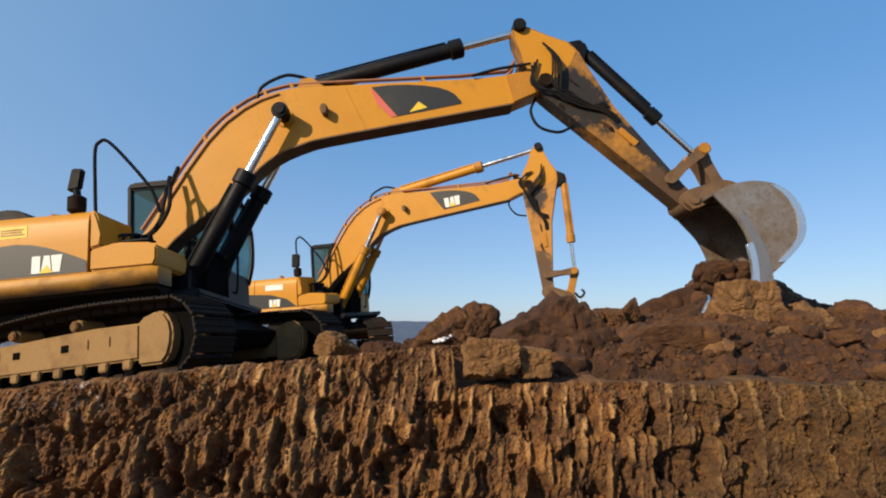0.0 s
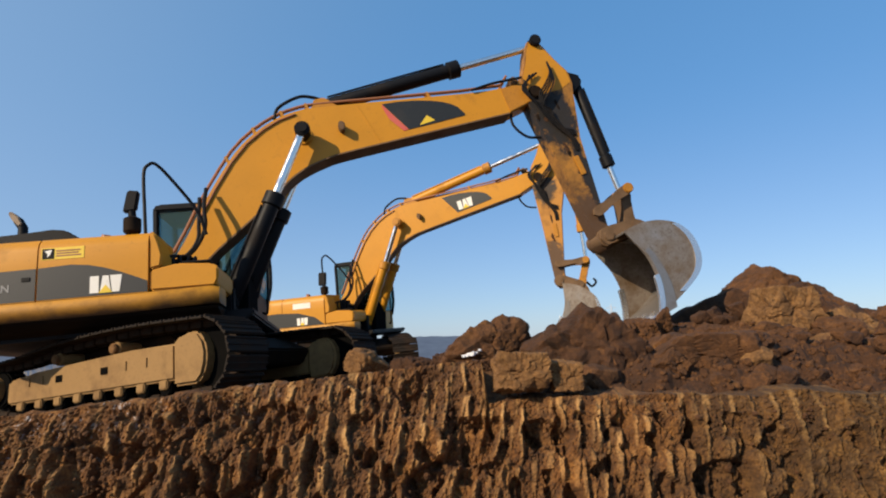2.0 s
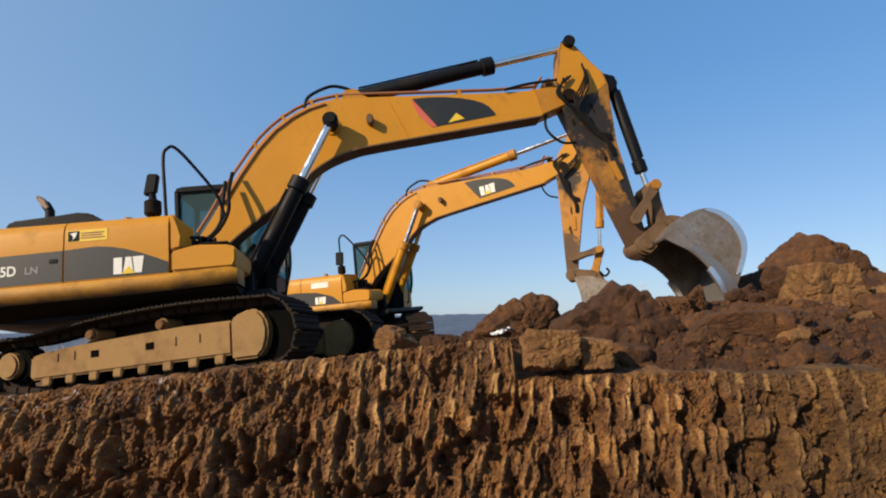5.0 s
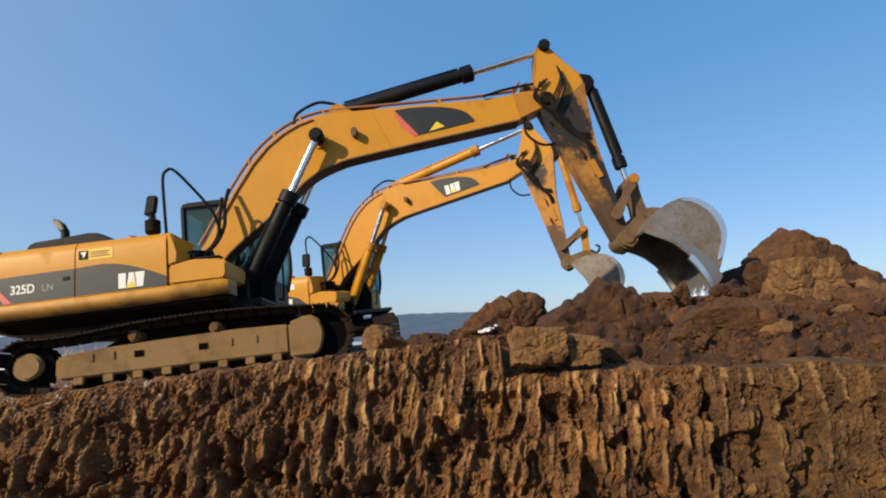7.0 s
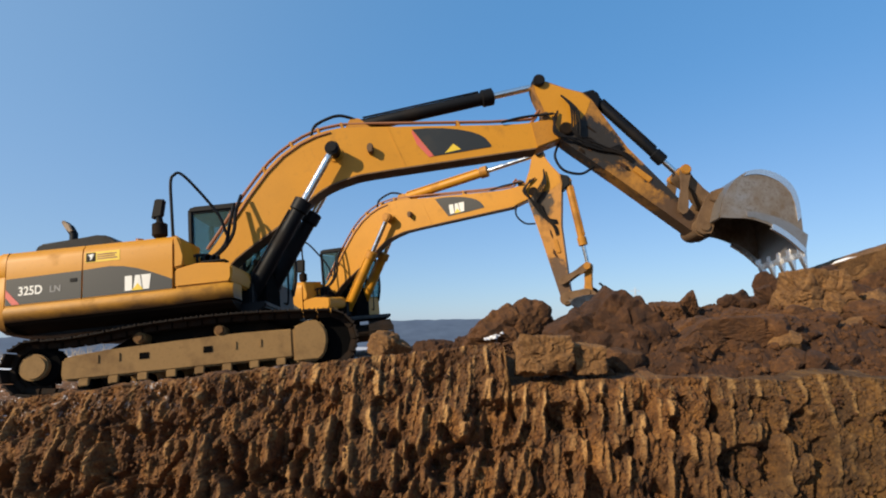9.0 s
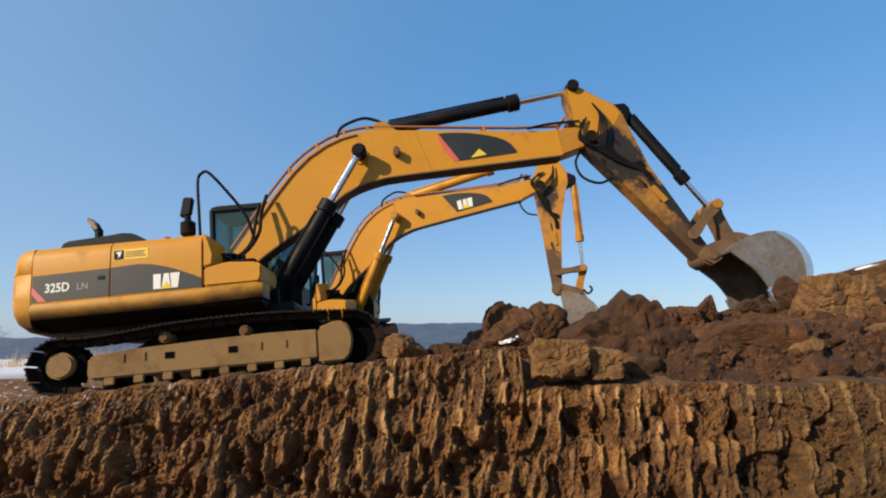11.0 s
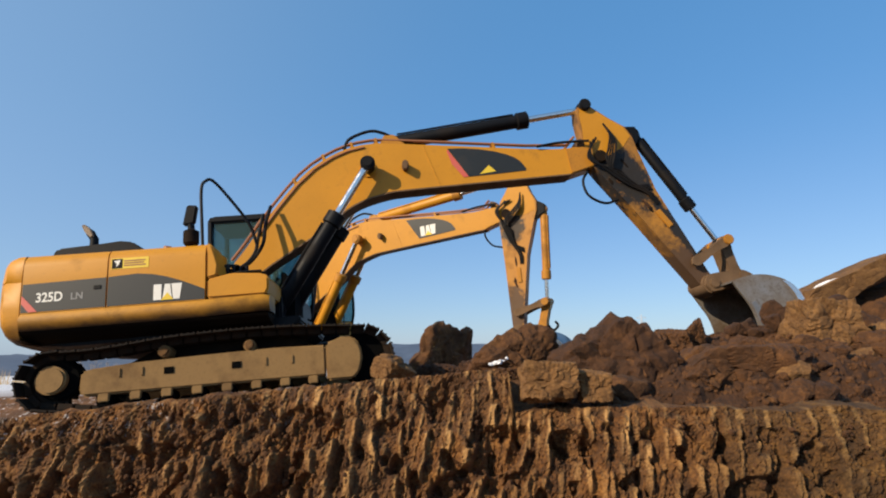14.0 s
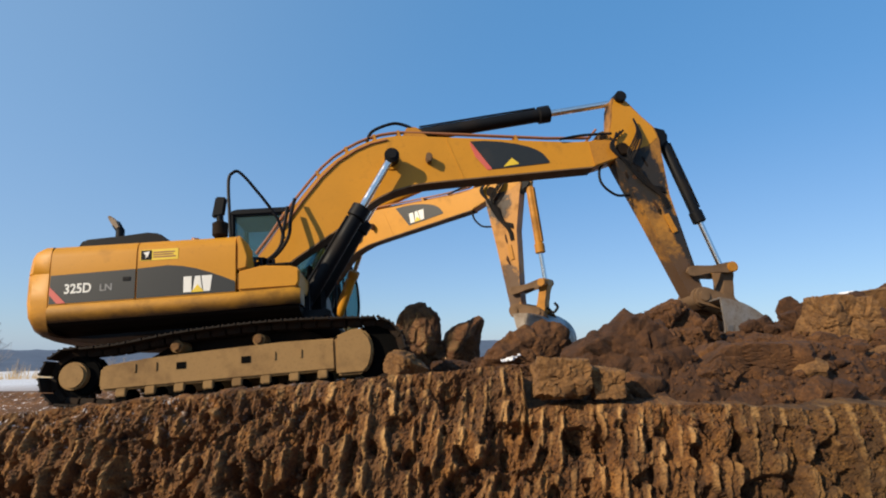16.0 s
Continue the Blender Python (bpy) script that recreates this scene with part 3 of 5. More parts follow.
def lettering(text, size, parent, x, y, z, mat, name, bold=0.0025, narrow=1.0):
    cu = bpy.data.curves.new(name, "FONT")
    cu.body, cu.size, cu.extrude, cu.offset = text, size, 0.002, bold
    ob = new(name, cu)
    deps = bpy.context.evaluated_depsgraph_get()
    me = bpy.data.meshes.new_from_object(ob.evaluated_get(deps))
    bpy.data.objects.remove(ob)
    bpy.data.curves.remove(cu)
    me.materials.clear()
    me.materials.append(mat)
    o2 = new(name, me)
    o2.parent = parent
    o2.matrix_basis = pose(x, y, z, 90, 0, 0) @ Matrix.Diagonal((narrow, 1, 1, 1))
    return o2


def track_loop():
    """Points round the track, with their directions, and the pitch."""
    pts = []
    cx0, cx1, cz, r0, r1 = -1.92, 1.68, 0.47, 0.318, 0.385
    for k in range(25):
        a = radians(90 + 172 * k / 24)
        pts.append((cx0 + r0 * math.cos(a), cz + r0 * math.sin(a)))
    for k in range(1, 24):
        x = cx0 + (cx1 - cx0) * k / 24
        pts.append((x, 0.072 + 0.075 * smoothstep(-1.35, -1.95, x) + 0.012 * smoothstep(1.3, 1.68, x)))
    for k in range(25):
        a = radians(-90 + 180 * k / 24)
        pts.append((cx1 + r1 * math.cos(a), cz + r1 * math.sin(a)))
    for k in range(1, 20):
        s = k / 20
        x = cx1 + (cx0 - cx1) * s
        sag = 0.055 * math.sin(math.pi * min(1, s / 0.72)) if s < 0.72 else -0.02 * math.sin(math.pi * (s - 0.72) / 0.28)
        pts.append((x, cz + r1 + (r0 - r1) * smoothstep(0.62, 1.0, s) + sag))
    pts.append(pts[0])
    seg = [math.dist(a, b) for a, b in zip(pts, pts[1:])]
    total, n = sum(seg), 50
    out, acc, i = [], 0.0, 0
    for k in range(n):
        want = total * k / n
        while acc + seg[i] < want:
            acc += seg[i]
            i += 1
        f = (want - acc) / seg[i]
        a, b = pts[i], pts[i + 1]
        out.append((a[0] + (b[0] - a[0]) * f, a[1] + (b[1] - a[1]) * f, math.atan2(b[1] - a[1], b[0] - a[0])))
    return out, total / n


LOOP, PITCH = track_loop()


def shoe_mesh():
    bm = bmesh.new()
    w = PITCH * 0.47
    add_box(bm, -w, w, -0.3, 0.3, -0.022, 0.0, 0.004)
    for k in (-0.8, 0.0, 0.8):
        add_prism(bm, [(k * w - 0.010, -0.018), (k * w + 0.010, -0.018), (k * w + 0.006, -0.036), (k * w - 0.006, -0.036)], -0.3, 0.3)
    add_box(bm, -w * 0.95, w * 0.95, -0.11, -0.05, 0.0, 0.075, 0.008)
    add_box(bm, -w * 0.95, w * 0.95, 0.05, 0.11, 0.0, 0.075, 0.008)
    me = bpy.data.meshes.new("track_shoe")
    bmesh.ops.recalc_face_normals(bm, faces=bm.faces)
    bm.to_mesh(me)
    bm.free()
    me.materials.append(shoe_mat)
    return me


SHOE = shoe_mesh()


def track_side(root, side):
    """One crawler: frame, rollers, sprocket, idler and its shoes. side -1 is the machine's right."""
    yc = 1.195 * side
    o = yc + 0.17 * side        # outer face of the frame
    i = yc - 0.17 * side
    lo, hi = min(o, i), max(o, i)
    fr = bmesh.new()
    add_prism(fr, [(-1.60, 0.27), (1.22, 0.27), (1.22, 0.66), (0.6, 0.67), (-0.3, 0.645), (-1.1, 0.615), (-1.52, 0.58), (-1.62, 0.55), (-1.63, 0.32)], lo, hi, 0.025)
    frame_part = part("track_frame", fr, track_frame_mat, root, "mud-covered steel track frame")
    face = o + 0.003 * side
    # Thin black plates take the place of the shaded slots.
    for x in (-0.65, 0.13):
        part("frame_slot", box(x - 0.055, x + 0.055, min(face, face + 0.006 * side), max(face, face + 0.006 * side), 0.455, 0.535, 0.0), shade_black, frame_part, "black plate for a shaded slot", False)
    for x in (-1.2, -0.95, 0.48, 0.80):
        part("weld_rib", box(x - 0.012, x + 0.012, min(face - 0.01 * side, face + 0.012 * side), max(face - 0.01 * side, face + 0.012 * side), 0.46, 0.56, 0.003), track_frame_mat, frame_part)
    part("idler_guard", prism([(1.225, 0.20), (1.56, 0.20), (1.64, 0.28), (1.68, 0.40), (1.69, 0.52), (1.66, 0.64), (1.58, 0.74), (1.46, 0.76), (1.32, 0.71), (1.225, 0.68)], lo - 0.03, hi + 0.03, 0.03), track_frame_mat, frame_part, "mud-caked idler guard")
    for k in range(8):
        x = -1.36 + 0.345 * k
        # Black colour stands for the shade between the roller brackets.
        ro = part("bottom_roller", disc(x, 0.19, yc - 0.15, yc + 0.15, 0.085, 0.012, 16), shade_black, root, "bottom roller coloured black for the shade between brackets")
        part("roller_bracket", box(x - 0.062, x + 0.062, min(o - 0.06 * side, o + 0.012 * side), max(o - 0.06 * side, o + 0.012 * side), 0.185, 0.285, 0.012), track_frame_mat, ro)
    for x in (-0.72, 0.28):
        bm = disc(x, 0.73, yc - 0.15, yc + 0.15, 0.075, 0.01, 18)
        ro = part("carrier_roller", bm, track_frame_mat, root, "round carrier roller with a muddy cap")
        part("roller_cap", disc(x, 0.73, min(yc + 0.15 * side, yc + 0.2 * side), max(yc + 0.15 * side, yc + 0.2 * side), 0.06, 0.012, 18), pale_soil, ro)
    sp = bmesh.new()
    teeth = 21
    outline = []
    for k in range(teeth):
        for f, r in ((0.0, 0.255), (0.25, 0.30), (0.5, 0.30), (0.75, 0.255)):
            a = 2 * math.pi * (k + f) / teeth
            outline.append((-1.92 + r * math.cos(a), 0.47 + r * math.sin(a)))
    add_prism(sp, outline, yc - 0.05, yc + 0.05)
    spo = part("sprocket", sp, shoe_mat, root, "toothed drive sprocket", False)
    y0, y1 = yc + 0.05 * side, yc + 0.225 * side
    part("final_drive", disc(-1.92, 0.48, min(y0, y1), max(y0, y1), 0.165, 0.025, 28), track_frame_mat, spo, "muddy final drive hub")
    # Flange in black, as the shade around the hub.
    part("drive_flange", disc(-1.86, 0.48, min(yc - 0.1 * side, y1 - 0.10 * side), max(yc - 0.1 * side, y1 - 0.10 * side), 0.235, 0.02, 28), shade_black, spo)
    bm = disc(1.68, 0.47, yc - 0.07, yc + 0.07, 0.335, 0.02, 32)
    # Idler wheel in black for the shaded gap beside its guard.
    part("front_idler", bm, shade_black, root, "smooth front idler wheel")
    belt = new("track_belt")
    belt.parent = root
    for x, z, a in LOOP:
        s = new("track_shoe", SHOE)
        s.parent = belt
        # the loop runs anticlockwise: its outside lies on the right hand, local -z
        s.matrix_basis = Matrix.Translation((x, yc, z)) @ Matrix.Rotation(-a, 4, "Y")


def ram(root, name, mat, barrel_r, barrel_l, rod_r, rod_l, gland_mat):
    """Barrel from its base pin along +x; rod from its eye along -x."""
    b = bmesh.new()
    add_tube(b, [(0.0, 0, 0), (0.06, 0, 0), (0.09, 0, 0), (barrel_l - 0.2, 0, 0)], [barrel_r * 0.8, barrel_r * 0.9, barrel_r, barrel_r], 18)
    bm2 = disc(0, 0, -barrel_r, barrel_r, barrel_r * 1.05, 0.01, 18)
    me = bpy.data.meshes.new("tmp")
    bm2.to_mesh(me)
    bm2.free()
    b.from_mesh(me)
    bpy.data.meshes.remove(me)
    barrel = part(name + "_barrel", b, mat, root, "hydraulic cylinder barrel")
    part("gland", tube([(barrel_l - 0.22, 0, 0), (barrel_l - 0.20, 0, 0), (barrel_l - 0.02, 0, 0), (barrel_l, 0, 0)], [barrel_r * 1.02, barrel_r * 1.28, barrel_r * 1.28, barrel_r * 0.9], 18), gland_mat, barrel, "bolted cylinder head")
    for zz in (-1, 1):
        part("oil_line", tube(curve_pts([(0.15, barrel_r * 0.6 * zz, barrel_r * 1.0), (0.4, barrel_r * 0.6 * zz, barrel_r * 0.98), (barrel_l * 0.6, barrel_r * 0.6 * zz, barrel_r * 0.98), (barrel_l - 0.25, barrel_r * 0.5 * zz, barrel_r * 1.0)], 5), 0.016, 7), mat, barrel)
    r = tube([(-rod_l, 0, 0), (0, 0, 0)], rod_r, 18)
    rod = part(name + "_rod", r, chrome, root, "bright chromed piston rod")
    part("rod_eye", disc(0, 0, -rod_r * 1.5, rod_r * 1.5, rod_r * 1.9, 0.01, 20), gland_mat, rod)
    return barrel, rod


def decal_outline():
    return [(3.888, 1.02), (4.12, 0.945), (4.376, 0.834), (4.60, 0.71), (4.772, 0.591), (4.88, 0.49), (4.945, 0.395), (4.985, 0.248), (4.97, 0.215), (4.5, 0.325), (4.040, 0.439)]


def excavator(label, near):
    root = tagged(new("excavator"), label, "excavator", "excavators at work")
    for side in (-1, 1):
        track_side(root, side)
    bm = prism([(-1.1, 0.42), (1.1, 0.42), (1.25, 0.62), (0.8, 0.84), (-0.8, 0.84), (-1.25, 0.62)], -1.04, 1.04, 0.03)
    # Centre frame coloured near black for the shade between the tracks.
    part("car_body", bm, grease_shade, root, "mud-caked centre frame in a shade-dark colour")
    part("slew_ring", tube([(0, 0, 0.80), (0, 0, 1.0)], 0.66, 40), black, root, "dark slewing ring")

    # upper carriage; its space turns about the slewing ring
    up = part("upper_frame", prism([(-2.35, 0.99), (-1.9, 0.94), (0.9, 0.94), (1.05, 1.02), (1.05, 1.10), (-2.35, 1.10)], -1.05, 1.36, 0.02), black, root, "dark steel revolving frame")
    Y0 = -1.42
    cw = bmesh.new()
    plan = [(-2.285, -1.42), (-2.48, -1.41), (-2.56, -1.34), (-2.72, -1.0), (-2.84, -0.5), (-2.88, 0), (-2.84, 0.5), (-2.72, 1.0), (-2.56, 1.34), (-2.48, 1.41), (-2.285, 1.42)]
    rings = []
    for z, sh in ((0.98, 0.30), (1.02, 0.17), (1.10, 0.07), (1.22, 0.02), (1.40, 0.0), (1.725, 0.0), (1.735, 0.012), (1.745, 0.0), (1.95, 0.02), (2.03, 0.05), (2.075, 0.11), (2.085, 0.2)):
        ring = []
        for x, y in plan:
            k = min(1.0, max(0.0, (-2.285 - x) / 0.2))
            ring.append(cw.verts.new((x + sh * k, y - math.copysign(sh * 0.45, y) * (1 if abs(y) > 1.2 else 0.2) if y else 0, z)))
        rings.append(ring)
    for r0, r1 in zip(rings, rings[1:]):
        for k in range(len(plan) - 1):
            cw.faces.new((r0[k], r0[k + 1], r1[k + 1], r1[k]))
        cw.faces.new((r0[-1], r0[0], r1[0], r1[-1]))
    cw.faces.new(rings[0])
    cw.faces.new(rings[-1][::-1])
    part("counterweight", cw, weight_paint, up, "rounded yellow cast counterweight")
    # side of the engine house in two doors, with open joints between
    def side_panel(name, x0, x1, y0, y1):
        b = bmesh.new()
        s = 1 if y1 > 0 else -1
        outer, inner = (y0, y1) if s < 0 else (y1, y0)
        rows = [(outer, 1.335), (outer, 1.72), (outer - 0.0 * s, 1.93), (outer - 0.02 * s, 2.02), (outer - 0.07 * s, 2.075), (outer - 0.15 * s, 2.095), (inner, 2.105), (inner, 1.335)]
        a = [b.verts.new((x0, y, z)) for y, z in rows]
        c = [b.verts.new((x1, y, z)) for y, z in rows]
        n = len(rows)
        for k in range(n):
            b.faces.new((a[k], a[(k + 1) % n], c[(k + 1) % n], c[k]))
        b.faces.new(a)
        b.faces.new(c[::-1])
        return part(name, b, paint, up, "yellow engine house door")
    d1 = side_panel("rear_door", -2.272, -1.272, Y0, -0.5)
    d2 = side_panel("front_door", -1.256, -0.07, Y0, -0.5)
    side_panel("left_door", -2.272, -0.75, 0.5, 1.42)
    part("engine_hood", box(-2.27, -0.62, -0.5, 0.5, 1.2, 2.105, 0.02), paint, up)
    part("house_core", box(-2.28, -0.2, -1.36, 1.30, 1.32, 1.95, 0.0), black, up, "dark body behind the doors", False)
    # lower sill, bulging; mud and painted shade darken its lower part
    sill = bmesh.new()
    rows = [(-1.1, 1.12), (-1.40, 1.12), (-1.435, 1.17), (-1.45, 1.26), (-1.415, 1.33), (-1.1, 1.33)]
    xs = [-2.272, -1.2, -0.3, 0.6, 0.72]
    cols = []
    for q, x in enumerate(xs):
        cols.append([sill.verts.new((x, y + (0.05 if q == 4 else 0), z + (0.02 if x > 0 else 0))) for y, z in rows])
    n = len(rows)
    for a, b in zip(cols, cols[1:]):
        for k in range(n):
            sill.faces.new((a[k], a[(k + 1) % n], b[(k + 1) % n], b[k]))
    sill.faces.new(cols[0])
    sill.faces.new(cols[-1][::-1])
    part("side_sill", sill, skirt_paint, up, "bulging yellow lower sill, mud and painted shade below")
    # Black strip added below the sill in place of its shade.
    part("under_shade", prism([(-1.0, 0.975), (-1.22, 1.02), (-1.36, 1.085), (-1.395, 1.118), (-1.0, 1.118)], 0, 1), grease_shade, up, "black strip standing for the shade under the sill", False).matrix_basis = Matrix(((0, -2.99, 0, 0.70), (1, 0, 0, 0), (0, 0, 1, 0), (0, 0, 0, 1)))
    part("front_locker", prism([(-0.055, 1.345), (0.68, 1.345), (0.72, 1.42), (0.72, 1.58), (0.64, 1.63), (0.25, 1.66), (-0.055, 1.60)], Y0, -0.62, 0.025), paint, up, "low yellow tool locker with steps")
    part("tank_end", prism([(-0.06, 1.61), (0.07, 1.64), (0.065, 1.78), (0.04, 1.95), (0.0, 2.06), (-0.06, 2.088)], Y0 + 0.004, -1.02, 0.02), paint, up)
    part("valve_block", box(-0.2, 0.34, -1.0, -0.52, 1.35, 1.72, 0.04), black, up, "oily dark valve block")
    for q in range(5):
        part("valve_hose", tube(curve_pts([(0.02 + 0.07 * q, -0.98 + 0.05 * q, 1.68), (-0.02 + 0.07 * q, -0.95 + 0.06 * q, 1.84 + 0.02 * (q % 3)), (0.05 + 0.05 * q, -0.78 + 0.04 * q, 1.92), (0.12 + 0.03 * q, -0.56, 1.86)], 5), 0.02, 7), rubber, up, "black hydraulic hose")
    # Solid black box fills the bay in place of its shade.
    part("pump_bay", box(-0.2, 0.72, -0.62, 0.40, 1.1, 1.50, 0.03), black, up, "black box for the shaded bay below the boom foot")
    for sy in (-0.43, 0.43):
        part("boom_bracket", prism([(-0.45, 1.08), (0.75, 1.08), (0.62, 1.45), (0.15, 1.90), (-0.1, 1.98), (-0.3, 1.85)], sy - 0.045, sy + 0.045, 0.015), black, up, "dark boom mounting plate")
    if near:
        stripe = [(-2.265, 1.345), (-1.275, 1.345), (-1.275, 1.72), (-2.265, 1.70)]
        part("rear_stripe", prism(stripe, Y0 - 0.004, Y0), decal_mat, d1, "dark grey side stripe", False)
        part("red_flash", prism([(-2.264, 1.56), (-2.264, 1.46), (-2.17, 1.346), (-2.07, 1.346)], Y0 - 0.008, Y0 - 0.0045), red_mat, d1, "red flash", False)
        lettering("325D", 0.165, d1, -2.10, Y0 - 0.005, 1.465, white_mat, "model_number", 0.0035, 0.86)
        lettering("LN", 0.12, d1, -1.69, Y0 - 0.005, 1.47, painted("faded_vinyl", (0.2, 0.2, 0.2), (0.1, 0.08, 0.05), 0.1, 0.5), "model_suffix")
        part("door_lock", box(-1.42, -1.33, Y0 - 0.012, Y0 - 0.0045, 1.575, 1.625, 0.003), rubber, d1)
        arc = [(-1.253, 1.345), (-0.075, 1.345), (-0.075, 1.475)]
        arc += [(-0.075 - 1.178 * f, 1.475 + 0.265 * math.sin(min(1, f * 1.35) * math.pi / 2) - 0.02 * max(0, f - 0.7) / 0.3) for f in (0.12, 0.25, 0.4, 0.55, 0.7, 0.85, 1.0)]
        part("front_stripe", prism(arc, Y0 - 0.004, Y0), decal_mat, d2, "dark grey arched side stripe", False)
        logo(d2, -0.70, 1.375, Y0 - 0.0045, 0.20)
        part("notice", box(-1.225, -0.77, Y0 - 0.004, Y0, 1.815, 1.955, 0.0), label_yellow, d2, "yellow dealer notice", False)
        part("notice_mark", box(-1.215, -1.09, Y0 - 0.008, Y0 - 0.0045, 1.825, 1.945, 0.0), rubber, d2, "", False)
        part("notice_sign", prism([(-1.19, 1.92), (-1.11, 1.93), (-1.13, 1.87), (-1.16, 1.84), (-1.155, 1.88)], Y0 - 0.012, Y0 - 0.0085), white_mat, d2, "", False)
        for k, (w, zz) in enumerate(((0.26, 1.915), (0.24, 1.885), (0.27, 1.855))):
            part("notice_line", box(-1.07, -1.07 + w, Y0 - 0.007, Y0 - 0.0045, zz - 0.008, zz + 0.008, 0.0), pipe_mat, d2, "", False)
    else:
        arc = [(-2.2, 1.345), (-0.075, 1.345), (-0.35, 1.55), (-0.8, 1.68), (-1.4, 1.72), (-2.2, 1.70)]
        part("side_stripe", prism(arc, Y0 - 0.004, Y0), decal_mat, d2, "dark grey arched side stripe", False)
        logo(d2, -0.85, 1.375, Y0 - 0.0045, 0.18)
        part("notice", box(-0.95, -0.45, Y0 - 0.004, Y0, 1.79, 1.93, 0.0), white_mat, d2, "pale dealer notice", False)
    # dark hood on top with an exhaust, lifting lugs
    if near:
        part("top_cover", prism([(-2.17, 2.09), (-0.90, 2.09), (-1.0, 2.16), (-1.16, 2.29), (-1.3, 2.305), (-2.10, 2.26), (-2.17, 2.20)], -1.05, 0.95, 0.025), black, up, "dark raised engine cover")
        ex = part("exhaust_pipe", tube([(-1.72, -0.9, 2.25), (-1.72, -0.9, 2.40), (-1.78, -0.9, 2.50)], 0.055, 14), black, up, "dark exhaust stack")
        part("rain_flap", prism([(-1.87, 2.59), (-1.82, 2.49), (-1.74, 2.41), (-1.70, 2.43), (-1.75, 2.53), (-1.84, 2.61)], -0.97, -0.83, 0.01), bucket_dusty, ex)
    part("fuel_cap", tube([(-0.66, -1.1, 2.09), (-0.66, -1.1, 2.14), (-0.62, -1.1, 2.145)], [0.07, 0.065, 0.02], 14), pipe_mat, up)
    # mirror and hand rails on the right front
    mp = part("mirror_post", tube(curve_pts([(-0.30, -1.28, 2.08), (-0.30, -1.28, 2.3), (-0.31, -1.29, 2.42)], 4), 0.045, 10), black, up)
    mp.matrix_basis = pose(0.0 if near else 0.2, 0, 0)
    part("lamp_box", tube([(-0.30, -1.28, 2.10), (-0.30, -1.28, 2.13), (-0.30, -1.28, 2.29), (-0.30, -1.28, 2.32)], [0.07, 0.10, 0.10, 0.05], 14), grease_shade, mp, "sooty dark beacon base")
    part("mirror_head", prism([(-0.40, 2.37), (-0.25, 2.39), (-0.215, 2.64), (-0.35, 2.655)] if near else [(-0.44, 2.33), (-0.24, 2.34), (-0.22, 2.66), (-0.42, 2.67)], -1.34, -1.25, 0.018), rubber, mp, "black rectangular mirror head")
    part("hand_rail", tube(curve_pts([(-0.24, -1.0, 2.05), (-0.26, -1.0, 2.5), (-0.275, -1.0, 3.0), (-0.22, -1.0, 3.12), (-0.13, -0.98, 3.13), (0.05, -0.9, 2.92), (0.32, -0.78, 2.52), (0.42, -0.72, 2.2)], 6), 0.022, 9), black, up, "bent black hand rail")
    # cab on the left side
    cabm = black if near else paint
    cab = part("cab", box(-0.62, 0.84, 0.46, 1.42, 1.08, 1.62, 0.03), cabm, up, "operator cab with tinted windows")
    if not near:    # the older machine's cab is narrower
        cab.matrix_basis = Matrix.Translation((-0.62 * 0.08, 0.46 * 0.12, 0)) @ Matrix.Diagonal((0.92, 0.88, 1, 1))
    part("cab_roof", prism([(-0.66, 2.98), (0.74, 2.98), (0.78, 3.03), (0.68, 3.10), (-0.58, 3.10), (-0.66, 3.06)], 0.44, 1.44, 0.03), cabm if near else black, cab)
    for y in (0.49, 1.39):
        for pts in ([(-0.60, y, 1.5), (-0.62, y, 3.0)], [(0.25, y, 1.5), (0.22, y, 3.0)], [(0.82, y, 1.5), (0.90, y, 1.9), (0.87, y, 2.5), (0.70, y, 3.02)]):
            part("cab_pillar", tube(curve_pts(pts, 4) if len(pts) > 2 else pts, 0.045, 8), black, cab)
        gl = part("side_window", prism([(-0.58, 1.56), (0.80, 1.56), (0.87, 1.9), (0.84, 2.5), (0.68, 2.97), (-0.58, 2.97)], y - 0.004, y + 0.004), glass, cab, "teal tinted side window", False)
        gl.visible_shadow = False
    for nm, x in (("rear_window", -0.60),):
        gl = part(nm, box(x - 0.004, x + 0.004, 0.52, 1.36, 1.9, 2.95, 0.0), glass, cab, "tinted rear window", False)
        gl.visible_shadow = False
    part("rear_frame", box(-0.64, -0.58, 0.48, 1.40, 1.5, 1.92, 0.01), cabm, cab)
    b = bmesh.new()
    front = [(0.82, 1.56), (0.90, 1.9), (0.87, 2.5), (0.70, 2.98)]
    cols = [[b.verts.new((x, y, z)) for x, z in front] for y in (0.52, 1.36)]
    for k in range(3):
        b.faces.new((cols[0][k], cols[1][k], cols[1][k + 1], cols[0][k + 1]))
    gl = part("windscreen", b, glass, cab, "curved windscreen")
    gl.visible_shadow = False
    if not near:
        # Black sheet added inside to stand for the unlit cab.
        part("cab_shade_sheet", box(-0.2, 0.62, 0.75, 0.8, 1.6, 2.9, 0.0), shade_black, cab, "black sheet standing for the cab's unlit interior", False)
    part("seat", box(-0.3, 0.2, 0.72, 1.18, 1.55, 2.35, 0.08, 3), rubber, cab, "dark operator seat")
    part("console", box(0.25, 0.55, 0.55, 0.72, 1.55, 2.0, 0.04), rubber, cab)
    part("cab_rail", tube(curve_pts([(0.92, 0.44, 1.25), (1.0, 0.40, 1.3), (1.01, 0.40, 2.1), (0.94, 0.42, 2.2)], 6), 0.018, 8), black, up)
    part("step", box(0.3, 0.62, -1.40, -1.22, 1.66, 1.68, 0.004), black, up)
